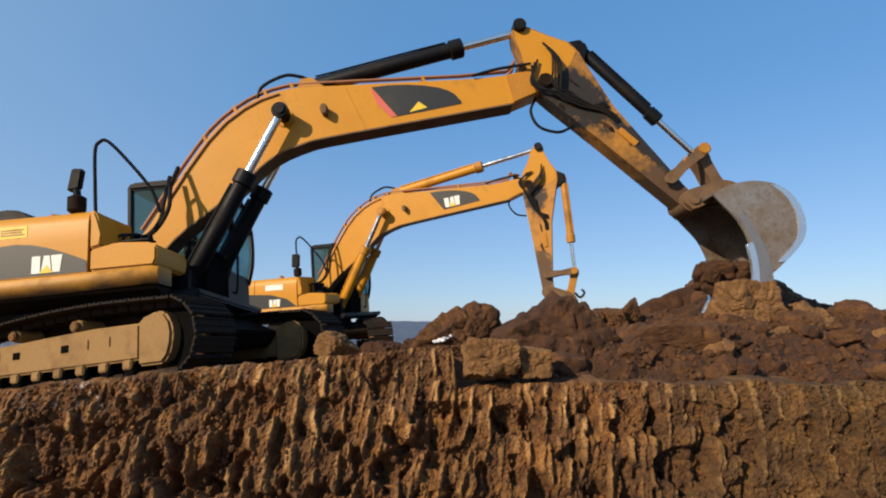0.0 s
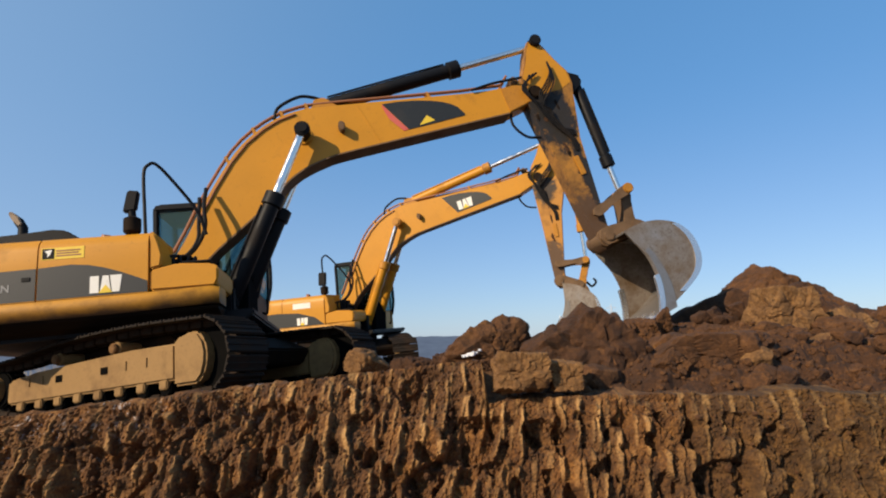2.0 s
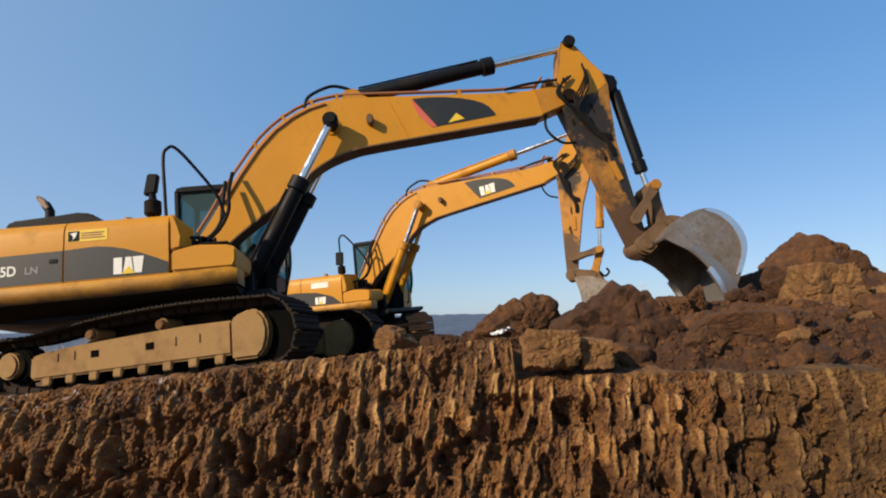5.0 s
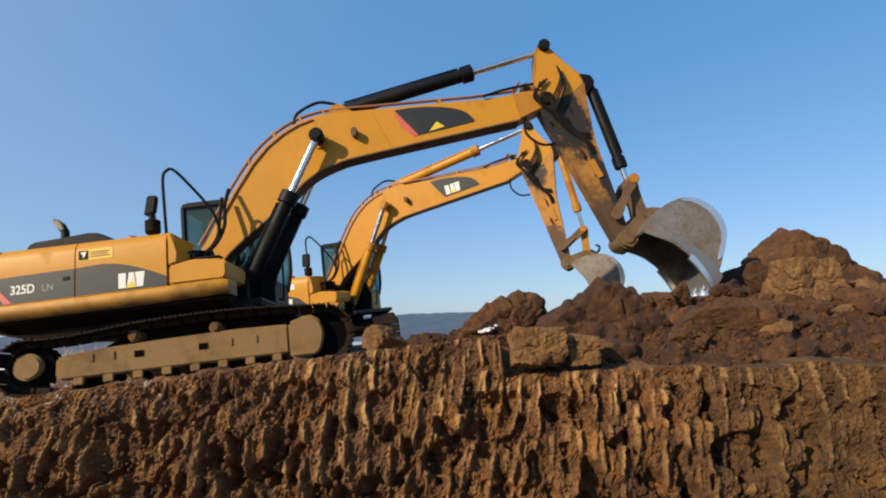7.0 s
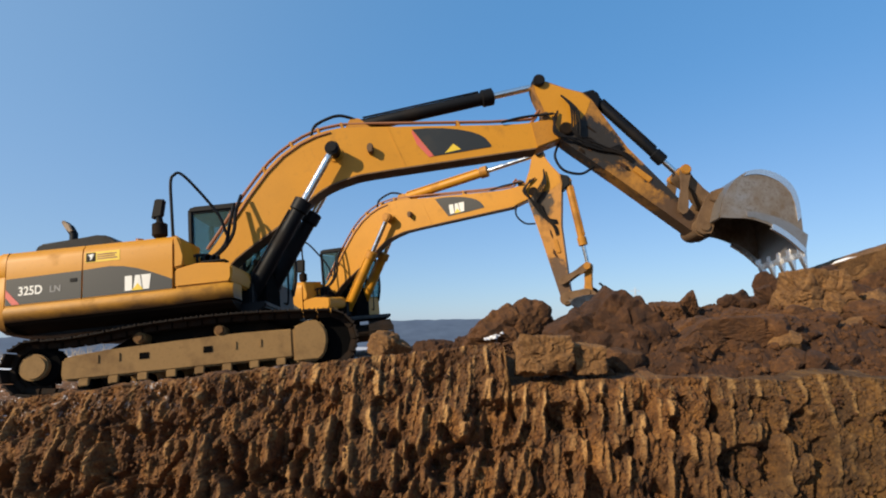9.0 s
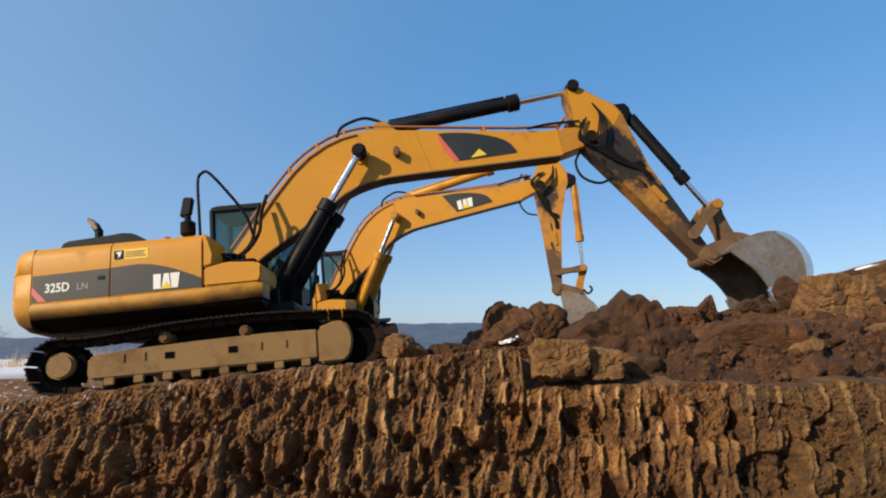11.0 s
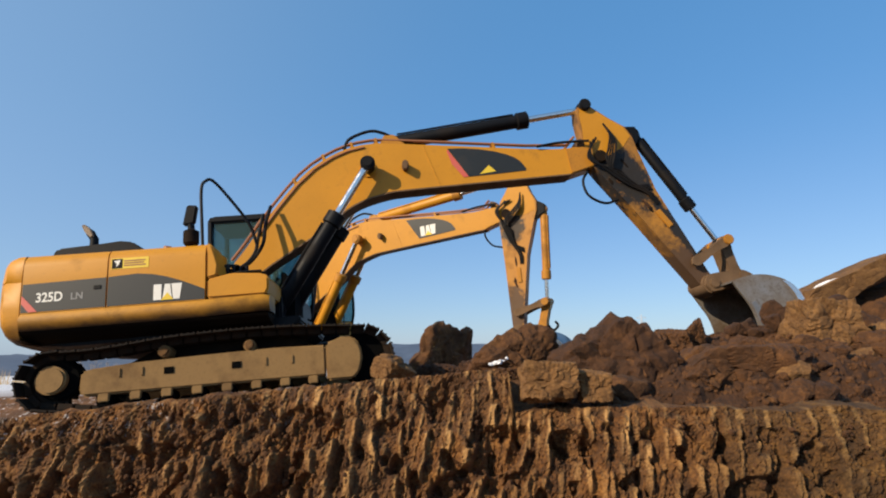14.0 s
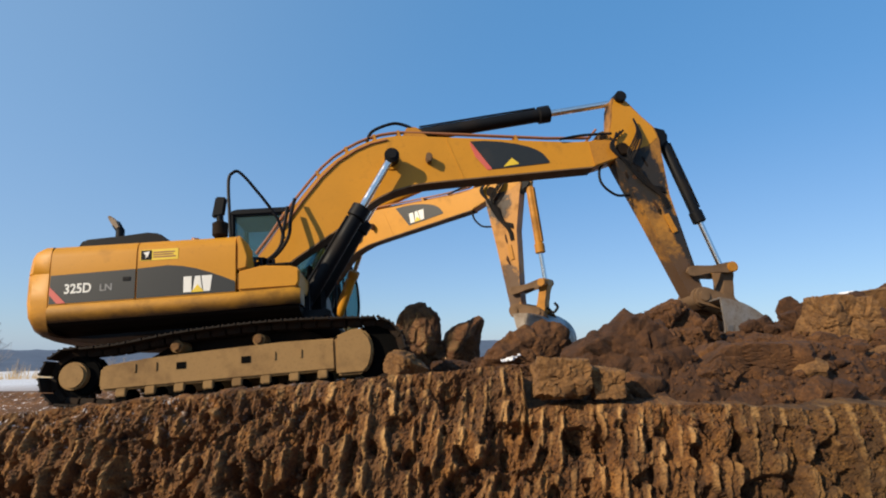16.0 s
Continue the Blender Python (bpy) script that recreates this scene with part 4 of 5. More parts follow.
    # Black block added to fill the shaded gap before the boom foot.
    part("front_shade_block", prism([(0.66, 1.0), (0.84, 1.05), (0.86, 1.6), (0.76, 1.85), (0.66, 1.9)], -0.34, 0.44, 0.03), shade_black, up, "black block standing for the shade before the boom foot")

    BW = 0.155
    # boom, in its own space: the foot pin is the origin
    top = smoothed([(-0.10, 0.24), (0.27, 0.47), (0.72, 0.83), (1.14, 1.13), (1.52, 1.37), (1.84, 1.50), (2.17, 1.57), (2.44, 1.58), (2.72, 1.54), (2.98, 1.455), (4.15, 0.975), (5.54, 0.41), (6.10, 0.28)], 3)
    bottom = smoothed([(5.64, -0.11), (4.20, 0.265), (2.97, 0.58), (2.64, 0.635), (2.33, 0.645), (2.08, 0.61), (1.83, 0.525), (1.53, 0.405), (0.98, 0.25), (0.48, 0.10), (0.0, -0.17)], 3)
    bo = part("boom", prism(top + [(6.26, 0.19), (6.31, 0.05), (6.27, -0.08), (6.12, -0.12)] + bottom + [(-0.13, -0.10), (-0.16, 0.05)], -BW, BW, 0.012), paint, root, "bent yellow steel box boom")
    lowp = bottom[::-1]
    b = bmesh.new()
    a = [[b.verts.new((x, y, z - 0.012)) for x, z in lowp] for y in (-BW - 0.012, BW + 0.012)]
    c = [[b.verts.new((x, y, z + 0.012)) for x, z in lowp] for y in (-BW - 0.012, BW + 0.012)]
    for k in range(len(lowp) - 1):
        b.faces.new((a[0][k], a[1][k], a[1][k + 1], a[0][k + 1]))
        b.faces.new((c[0][k], c[1][k], c[1][k + 1], c[0][k + 1]))
        b.faces.new((a[0][k], c[0][k], c[0][k + 1], a[0][k + 1]))
        b.faces.new((a[1][k], c[1][k], c[1][k + 1], a[1][k + 1]))
    part("belly_plate", b, mud_steel, bo, "dark brown lower flange")
    part("tip_casting", prism([(5.66, -0.105), (6.12, -0.115), (6.27, -0.08), (6.31, 0.05), (6.26, 0.19), (6.10, 0.27), (5.75, 0.34)], -BW - 0.013, BW + 0.013, 0.015), paint_dirty if near else paint, bo)
    part("boom_decal", prism(decal_outline(), -BW - 0.008, -BW - 0.0015), decal_mat, bo, "dark grey pointed decal", False)
    if near:
        part("decal_flash", prism([(3.862, 0.975), (3.882, 1.01), (4.034, 0.442), (3.955, 0.458), (3.858, 0.74)], -BW - 0.008, -BW - 0.0015), red_mat, bo, "red flash", False)
        part("decal_triangle", prism([(4.222, 0.416), (4.492, 0.372), (4.416, 0.512)], -BW - 0.013, -BW - 0.0085), label_yellow, bo, "yellow triangle", False)
    else:
        lo = new("decal_logo")
        lo.parent = bo
        lo.matrix_basis = pose(4.10, -BW - 0.009, 0.47, 0, 15, 0)
        logo(lo, 0, 0, 0, 0.24)
    part("boom_pin", disc(*BOOM_PIN, -0.48, 0.48, 0.085, 0.015, 20), rubber if near else paint_dirty, bo, "cylinder pin boss")
    part("boom_boss", disc(*BOOM_PIN, -BW - 0.025, BW + 0.025, 0.14, 0.01, 24), paint, bo)
    part("work_lamp", prism([(3.07, 0.88), (3.12, 0.86), (3.18, 0.95), (3.17, 1.01), (3.11, 1.03), (3.06, 0.96)], -BW - 0.15, -BW - 0.003, 0.012), mud_steel, bo, "dark side work lamp")
    def over(k, lift):
        """A point above the boom's back, square to it."""
        (x0, z0), (x1, z1) = top[max(0, k - 1)], top[min(len(top) - 1, k + 1)]
        n = Vector((z0 - z1, x1 - x0)).normalized()
        return top[k][0] + n.x * lift, top[k][1] + n.y * lift

    for q, yy in enumerate((-0.13, -0.07, 0.08, 0.13)):
        pts = [(over(k, 0.075 + 0.015 * (q % 2))[0], yy, over(k, 0.075 + 0.015 * (q % 2))[1]) for k in range(2, len(top) - 1, 2)] + [(5.86, yy, 0.43), (6.0, yy, 0.50)]
        part("boom_pipe", tube(pts, 0.02, 7), pipe_mat, bo, "rusty brown hydraulic pipe")
    part("edge_pipe", tube([(over(k, -0.05)[0], -BW - 0.015, over(k, -0.05)[1]) for k in range(5, 25, 3)], 0.016, 7), pipe_mat, bo)
    for k in range(6, len(top), 5):
        x, z = over(k, 0.03)
        part("pipe_clamp", box(x - 0.025, x + 0.025, -0.15, 0.15, z - 0.06, z + 0.075, 0.008), paint_dirty, bo)
    part("weld_seam", prism([(3.52, 1.22), (3.54, 1.21), (3.545, 0.45), (3.525, 0.455)], -BW - 0.006, -BW + 0.01), paint, bo, "", False)
    part("foot_hose", tube(curve_pts([(0.78, -0.30, 0.92), (0.62, -0.42, 0.55), (0.50, -0.45, 0.32), (0.28, -0.44, 0.20), (-0.05, -0.42, 0.20), (-0.2, -0.36, 0.1)], 6), 0.028, 8), rubber, bo, "black hydraulic hose")
    part("foot_hose", tube(curve_pts([(0.92, -0.26, 1.02), (0.78, -0.44, 0.7), (0.66, -0.46, 0.42), (0.40, -0.44, 0.22), (0.05, -0.42, 0.14), (-0.2, -0.34, 0.0)], 6), 0.028, 8), rubber, bo, "black hydraulic hose")
    part("top_hose", tube(curve_pts([(2.3, -0.12, 1.60), (2.45, -0.14, 1.74), (2.8, -0.14, 1.76), (3.0, -0.12, 1.66), (3.1, -0.1, 1.56)], 6), 0.026, 8), rubber, bo, "black hydraulic hose")
    part("ram_bracket", prism([(2.78, 1.40), (3.35, 1.20), (3.15, 1.58), (3.0, 1.62)], -0.14, 0.14, 0.015), paint_dirty, bo)
    part("tip_hose", tube(curve_pts([(5.3, -0.19, 0.53), (5.65, -0.2, 0.47), (5.95, -0.22, 0.38), (6.15, -0.26, 0.30)], 6), 0.022, 8), rubber, bo)
    part("tip_bracket", box(5.98, 6.10, -0.19, 0.19, 0.28, 0.42, 0.02), mud_steel, bo)

    # stick, origin at its pivot on the boom
    sp = stick_paint if near else old_stick_paint
    st_prof = [(-0.93, 0.28), (-0.90, 0.44), (-0.78, 0.49), (-0.45, 0.60), (-0.18, 0.73), (0.06, 0.71), (0.22, 0.62), (1.0, 0.385), (2.5, 0.135), (2.78, 0.13), (2.88, 0.06), (2.89, -0.06), (2.80, -0.13), (2.56, -0.13), (1.2, -0.155), (0.25, -0.19), (-0.05, -0.20), (-0.30, -0.12), (-0.55, 0.06), (-0.82, 0.20)]
    st = part("stick", prism(st_prof, -0.16, 0.16, 0.014), sp, root, "scraped yellow stick smeared with brown soil")
    part("stick_head", prism([(-0.90, 0.30), (-0.87, 0.43), (-0.76, 0.475), (-0.45, 0.585), (-0.2, 0.70), (0.02, 0.69), (0.10, 0.45), (0.08, 0.1), (-0.3, -0.1), (-0.55, 0.08), (-0.80, 0.22)], -0.166, 0.166, 0.008), paint, st, "cleaner yellow stick head")
    part("pivot_pin", disc(0, 0, -0.215, 0.215, 0.11, 0.015, 20), grease_shade, st, "greasy black pivot pin")
    part("ram_pin", disc(*STICK_TOP, -0.25, 0.25, 0.10, 0.015, 20), rubber, st, "dark greasy pin boss")
    part("bucket_ram_bracket", prism([(-0.25, 0.66), (0.24, 0.58), (0.10, 0.88), (-0.08, 0.91)], -0.12, 0.12, 0.015), black, st)
    part("stick_nose", disc(STICK_L, 0, -0.25, 0.25, 0.155, 0.02, 24), mud_steel, st, "muddy pin boss")
    rnd = random.Random(11 if near else 12)
    for k in range(7 if near else 3):
        x = rnd.uniform(0.1, 2.3)
        z = rnd.uniform(-0.15, 0.40 - 0.13 * x)
        bm = clod_bm(300 + k + (50 if near else 0), (rnd.uniform(0.06, 0.16), 0.016, rnd.uniform(0.025, 0.06)), 3, 0.45)
        bmesh.ops.translate(bm, verts=bm.verts, vec=(x, -0.155, z))
        part("mud_smear", bm, grease_shade if k % 2 and near else dark_soil, st, "stuck dark mud")
    for k, off in enumerate((0.0, 0.05, 0.10, 0.16)):
        part("stick_hose", tube(curve_pts([(-0.42 + off, -0.24, 0.40), (-0.20 + off, -0.27, 0.34), (-0.02 + off, -0.27, 0.16), (0.12 + off, -0.26, 0.0), (0.42, -0.22, -0.02 + off * 0.7), (0.72 + off * 0.5, -0.19, 0.12), (0.86 + off * 0.5, -0.175, 0.33)], 6), 0.017, 7), rubber, st, "black hydraulic hose")
    for k, off in enumerate((0.0, 0.07, 0.13)):
        part("joint_hose", tube(curve_pts([(-0.30, -0.21, 0.02 + off), (-0.08, -0.25, -0.16 - off * 0.5), (0.25 + off, -0.23, -0.10 + off), (0.62 + off, -0.21, 0.02 + off), (0.95 + off * 0.4, -0.19, 0.20 + off * 0.5), (1.2, -0.17, 0.22 + off * 0.4)], 6), 0.018, 7), rubber, st, "black hydraulic hose")
    part("loop_hose", tube(curve_pts([(0.05, -0.05, -0.25), (0.15, -0.08, -0.48), (0.40, -0.1, -0.58), (0.66, -0.08, -0.44), (0.75, -0.05, -0.2)], 6), 0.022, 8), rubber, st, "hanging black hose loop")
    part("stick_guard", box(1.28, 1.62, -0.185, -0.155, 0.10, 0.20, 0.01), paint_dirty, st)

    # bucket, origin at its pin, x towards the link pin
    outer = smoothed([(0.08, -0.05), (0.40, -0.04), (0.70, -0.11), (0.95, -0.27), (1.075, -0.52), (1.06, -0.82), (0.90, -1.06), (0.53, -1.235), (0.02, -1.40)], 4)
    inner = [(x - 0.03 * (1 if x > 0.5 else 0.2), z + (0.03 if z < -0.8 else -0.03 if z > -0.3 else 0.0)) for x, z in outer]
    W = 0.60
    bk = part("bucket", prism(outer + inner[::-1], -W, W, 0.0), steel, root, "worn steel digging bucket caked with soil")
    edge = smoothed([(0.02, -1.41), (0.15, -1.14), (0.225, -0.84), (0.225, -0.52), (0.14, -0.24), (0.08, -0.05)], 4)
    for s in (-1, 1):
        part("bucket_side", prism(outer + edge[1:-1], s * W - 0.018 if s > 0 else -W - 0.018, s * W + 0.018 if s > 0 else -W + 0.018, 0.0), side_steel, bk, "scoured side plate", False)
        part("side_cutter", prism([(x - 0.05, z) for x, z in edge[:9]] + [(x + 0.04, z) for x, z in edge[:9]][::-1], s * (W + 0.005) - 0.028, s * (W + 0.005) + 0.028, 0.006), steel_bright, bk, "bright worn side cutter")
        lowe = edge[:14]
        part("scoured_edge", prism([(x + 0.03, z) for x, z in lowe] + [(x + 0.10 + 0.16 * (1 - k / 13), z + 0.02) for k, (x, z) in enumerate(lowe)][::-1], s * (W + 0.02) - 0.006, s * (W + 0.02) + 0.006, 0.0), steel, bk, "scoured bare steel along the mouth", False)
        part("wear_band", prism([(x, z) for x, z in outer[12:29]] + [(x - 0.10, z + 0.035) for x, z in outer[12:29]][::-1], s * (W + 0.022) - 0.008, s * (W + 0.022) + 0.008, 0.003), steel_bright, bk, "polished heel band")
    for s in (-0.27, 0.27):
        part("bucket_ear", prism(smoothed([(-0.14, 0.0), (-0.10, 0.11), (0.02, 0.15), (0.30, 0.12), (0.50, 0.10), (0.62, 0.03), (0.74, -0.14), (0.60, -0.14), (0.2, -0.13), (-0.08, -0.13)], 3), s - 0.03, s + 0.03, 0.008), mud_steel, bk, "soil-caked hinge ear")
    part("bucket_pin", disc(0, 0, -0.33, 0.33, 0.085, 0.012, 20), mud_steel, bk)
    part("link_pin", disc(HORN, 0, -0.33, 0.33, 0.075, 0.012, 20), mud_steel, bk)
    part("cutting_lip", prism([(0.17, -1.325), (0.02, -1.375), (-0.07, -1.43), (0.02, -1.435), (0.19, -1.375)], -W - 0.02, W + 0.02, 0.005), steel_bright, bk, "bright cutting lip")
    for k in range(5):
        y = -W + 0.06 + (2 * W - 0.12) * k / 4
        bm = bmesh.new()
        add_prism(bm, [(0.10, -1.33), (-0.05, -1.375), (-0.235, -1.52), (-0.24, -1.54), (-0.04, -1.465), (0.10, -1.415)], y - 0.05, y + 0.05, 0.008)
        for v in bm.verts:
            if v.co.x < -0.18:
                v.co.y = y + (v.co.y - y) * 0.75
        part("tooth", bm, steel_bright, bk, "bright worn bucket tooth")

    # linkage and rams, keyed on their own
    plate = smoothed([(-0.09, 0), (0, 0.085), (0.35, 0.055), (LINK_L, 0.085), (LINK_L + 0.09, 0), (LINK_L, -0.085), (0.35, -0.055), (0, -0.085), (-0.09, 0)], 3)[:-1]
    lever = part("idler_link", prism(plate, -0.28, -0.23, 0.006), mud_steel, root, "muddy idler link")
    part("link_plate", prism(plate, 0.23, 0.28, 0.006), mud_steel, lever)
    part("link_pin", disc(LINK_L, 0, -0.31, 0.31, 0.085, 0.012, 18), paint_dirty, lever, "yellowish pin end")
    rl = prism(smoothed([(-0.10, 0), (0, 0.10), (0.3, 0.07), (ROD_L, 0.10), (ROD_L + 0.1, 0), (ROD_L, -0.10), (0.3, -0.07), (0, -0.10), (-0.1, 0)], 3)[:-1], -0.15, 0.15, 0.012)
    conn = part("connecting_link", rl, mud_steel if near else paint_dirty, root, "cast connecting link")
    if near is False:
        part("lifting_hook", tube(curve_pts([(ROD_L - 0.1, 0, 0.1), (ROD_L - 0.02, 0, 0.24), (ROD_L - 0.14, 0, 0.32), (ROD_L - 0.22, 0, 0.24)], 5), 0.028, 8), black, conn, "black lifting hook")
    cm = black if near else paint
    gm = black if near else paint_dirty
    rams = {}
    rams["lift_near"] = ram(root, "lift_cylinder", cm, 0.115, 1.70, 0.062, 1.75, gm)
    rams["lift_off"] = ram(root, "lift_cylinder", cm, 0.115, 1.70, 0.062, 1.75, gm)
    rams["crowd"] = ram(root, "stick_cylinder", cm, 0.115, 2.42, 0.058, 1.95, gm)
    rams["curl"] = ram(root, "bucket_cylinder", cm if near else paint_dirty, 0.085, 1.62, 0.047, 1.35, gm)
    return dict(root=root, upper=up, boom=bo, stick=st, bucket=bk, lever=lever, conn=conn, rams=rams)


def clod_bm(seed, size, sub=4, rough=0.13, boxy=False, peak=0.0, faces=()):
    """A broken lump of clay: an icosphere cut by random planes and roughened."""
    rnd = random.Random(seed)
    bm = bmesh.new()
    bmesh.ops.create_icosphere(bm, subdivisions=sub, radius=1.0)
    planes = [(Vector(d).normalized(), w) for d, w in faces]
    if faces:
        pass
    elif boxy:
        for ax in ((1, 0, 0), (-1, 0, 0), (0, 1, 0), (0, -1, 0), (0, 0, 1), (0, 0, -1)):
            d = (Vector(ax) + Vector((rnd.gauss(0, 0.1), rnd.gauss(0, 0.1), rnd.gauss(0, 0.1)))).normalized()
            planes.append((d, rnd.uniform(0.9, 1.0)))
        for _ in range(4):
            d = Vector((rnd.gauss(0, 1), rnd.gauss(0, 1), rnd.gauss(0, 1))).normalized()
            planes.append((d, rnd.uniform(1.05, 1.25)))
    else:
        for _ in range(9):
            d = Vector((rnd.gauss(0, 1), rnd.gauss(0, 1), rnd.gauss(0, 1))).normalized()
            planes.append((d, rnd.uniform(0.52, 0.9)))
    o = Vector((rnd.uniform(0, 90), rnd.uniform(0, 90), rnd.uniform(0, 90)))
    big, small = max(size), min(size)
    f = 1 / (0.5 * big)
    for v in bm.verts:
        n = v.co.normalized()
        r = 1.75 if boxy else 1.15
        for d, w in planes:
            c = n.dot(d)
            if c > 0.05:
                r = min(r, w / c)
        k = 1 - peak * n.z
        co = Vector((n.x * r * size[0] * k, n.y * r * size[1] * k, n.z * r * size[2] * (1 + 0.35 * peak)))
        p = co * f + o
        off = 0.7 * rough * noise.fractal(p, 0.95, 2.1, 5)
        if sub > 3:      # broken into chips with cracks between
            off += chips(p * 1.1, 0.55 * rough, 0.07) + chips(p * 3.0, 0.13 * rough, 0.02)
        v.co = co + n * small * off
    return bm


MACHINES = {}
MACHINES["near"] = excavator("yellow crawler excavator with black cylinders digging on the clay bench", True)
MACHINES["far"] = excavator("older yellow crawler excavator with yellow cylinders digging farther back", False)

# ---- soil: heap, clods and crumbs ----
def heap_height(x, y):
    z = 1.12 + 0.42 * smoothstep(5.25, 6.3, y) + 0.22 * smoothstep(0.8, 3.4, x) * smoothstep(5.9, 8.0, y)
    z += 0.42 * math.exp(-((x - 5.0) / 1.6) ** 2 - ((y - 9.2) / 1.4) ** 2)
    z += 0.12 * noise.fractal((x * 1.9, y * 1.9, 0), 0.6, 2.1, 7) + chips(Vector((x * 2.6, y * 2.6, 0.4)), 0.08, 0.05) + chips(Vector((x * 7, y * 7, 2.4)), 0.022, 0.02) + 0.03 * abs(noise.noise((x * 17, y * 17, 0)))
    rim = smoothstep(0.2, 0.75, x - 0.25 * max(0, y - 7)) * smoothstep(12.5, 10.0, y) * smoothstep(5.28, 5.55, y) * smoothstep(11.5, 8.5, x)
    low = bench(min(x, 7), y) - 0.55
    return low + (z - low) * rim


def build_heap():
    bm = bmesh.new()
    xs, ys = np.arange(0.15, 11.5, 0.05), np.arange(5.30, 12.6, 0.05)
    grid = [[bm.verts.new((x, y, heap_height(x, y))) for y in ys] for x in xs]
    for a, b in zip(grid, grid[1:]):
        for j in range(len(ys) - 1):
            bm.faces.new((a[j], b[j], b[j + 1], a[j + 1]))
    return bm


thing("dirt_heap", build_heap(), dark_soil, "dark loose soil heaped on the cut bench", "soil heap", kind="stuff", smooth=False)


def clod(seed, at, size, mat, label, turn=(0, 0, 0), sub=5, group="broken clay clods", rough=0.2, boxy=False, peak=0.0, faces=()):
    ob = thing("soil_clod", clod_bm(seed, size, sub, rough, boxy, peak, faces), mat, label, "soil clod", group, smooth=False)
    ob.matrix_basis = pose(*at, *turn)
    return ob


clod(1, (0.43, 5.20, 1.42), (0.235, 0.22, 0.165), pale_soil, "pale squared clay block overhanging the bank", boxy=True, rough=0.24, sub=5)
clod(2, (0.83, 5.27, 1.39), (0.15, 0.19, 0.13), pale_soil, "small pale clay block beside the squared one", boxy=True, rough=0.24)
clod(3, (1.32, 6.35, 1.45), (0.84, 0.58, 0.84), dark_soil, "large dark wedge-shaped clod leaning on the heap", rough=0.17,
     faces=(((-0.55, -0.1, 0.8), 0.62), ((0.72, 0.0, 0.69), 0.60), ((-0.25, -0.9, 0.35), 0.72), ((0.45, -0.8, 0.3), 0.72), ((0, 1, 0.2), 0.8), ((-1, 0, 0), 0.92), ((1, 0, 0.1), 0.95), ((0, 0, -1), 0.6)))
clod(4, (0.22, 7.45, 1.55), (0.59, 0.53, 0.42), clod_soil, "brown sloping clod behind the bank")
clod(5, (2.24, 7.5, 1.78), (0.28, 0.26, 0.28), clod_soil, "pointed brown clod on the heap")
clod(6, (2.52, 7.55, 1.84), (0.17, 0.16, 0.26), clod_soil, "small upright clod on the heap")
clod(7, (1.92, 7.4, 1.66), (0.26, 0.24, 0.26), clod_soil, "rounded brown clod on the heap")
clod(8, (2.50, 6.35, 1.53), (0.66, 0.42, 0.22), clod_soil, "broad flat clay slab with pale broken edges", (0, -3, 4), boxy=True, sub=5)
clod(9, (3.94, 7.35, 2.00), (0.37, 0.33, 0.29), pale_soil, "pale cracked clay block on the heap", boxy=True, rough=0.2)
clod(10, (4.42, 7.1, 1.68), (0.37, 0.32, 0.21), clod_soil, "brown flat clod below the pale block")
clod(11, (3.45, 6.6, 1.58), (0.35, 0.29, 0.21), clod_soil, "brown clod at the front of the heap")
clod(12, (4.9, 7.5, 1.75), (0.42, 0.35, 0.26), pale_soil, "pale clod at the heap's end")
clod(13, (2.0, 5.95, 1.40), (0.24, 0.21, 0.18), clod_soil, "wedge-shaped clod under the slab", (0, 30, 10))
clod(14, (3.0, 7.0, 1.72), (0.32, 0.26, 0.17), clod_soil, "brown clod on the heap")
clod(15, (-1.25, 6.75, 1.46), (0.26, 0.20, 0.18), pale_soil, "pale boulder-like clod in front of the tracks")
clod(16, (-0.88, 8.2, 1.32), (0.32, 0.26, 0.21), dark_soil, "dark clod in front of the tracks")
clod(17, (-0.45, 7.9, 1.42), (0.16, 0.16, 0.14), dark_soil, "small dark clod near the white scrap")
clod(18, (3.3, 8.4, 1.75), (0.38, 0.32, 0.21), clod_soil, "brown clod behind the slab")
clod(19, (1.75, 6.9, 1.55), (0.37, 0.30, 0.24), dark_soil, "dark clod between the large lump and the slab")
clod(20, (5.9, 7.9, 1.75), (0.48, 0.42, 0.32), clod_soil, "brown clod at the heap's end")
rnd = random.Random(77)
for k in range(90):
    x, y = rnd.uniform(0.9, 5.4), rnd.uniform(5.5, 7.0)
    s = rnd.uniform(0.05, 0.10) if k % 4 else rnd.uniform(0.12, 0.2)
    clod(400 + k, (x, y, heap_height(x, y) + s * 0.35), (s * rnd.uniform(0.9, 1.4), s, s * 0.8), rnd.choice((dark_soil, clod_soil, clod_soil, pale_soil)), "small clod in the loose soil at the bank's top", (0, 0, rnd.uniform(0, 360)), 3, "small clods")

# clods that the buckets push about
PEAK_FACES = (((-0.62, -0.15, 0.78), 0.60), ((0.45, -0.1, 0.88), 0.66), ((0.95, 0, 0.3), 0.9), ((-0.3, -0.9, 0.3), 0.75), ((0.4, -0.9, 0.1), 0.75), ((0, 1, 0.2), 0.8), ((-1, 0, -0.1), 0.95), ((0, 0, -1), 0.7))
PUSHED = {}
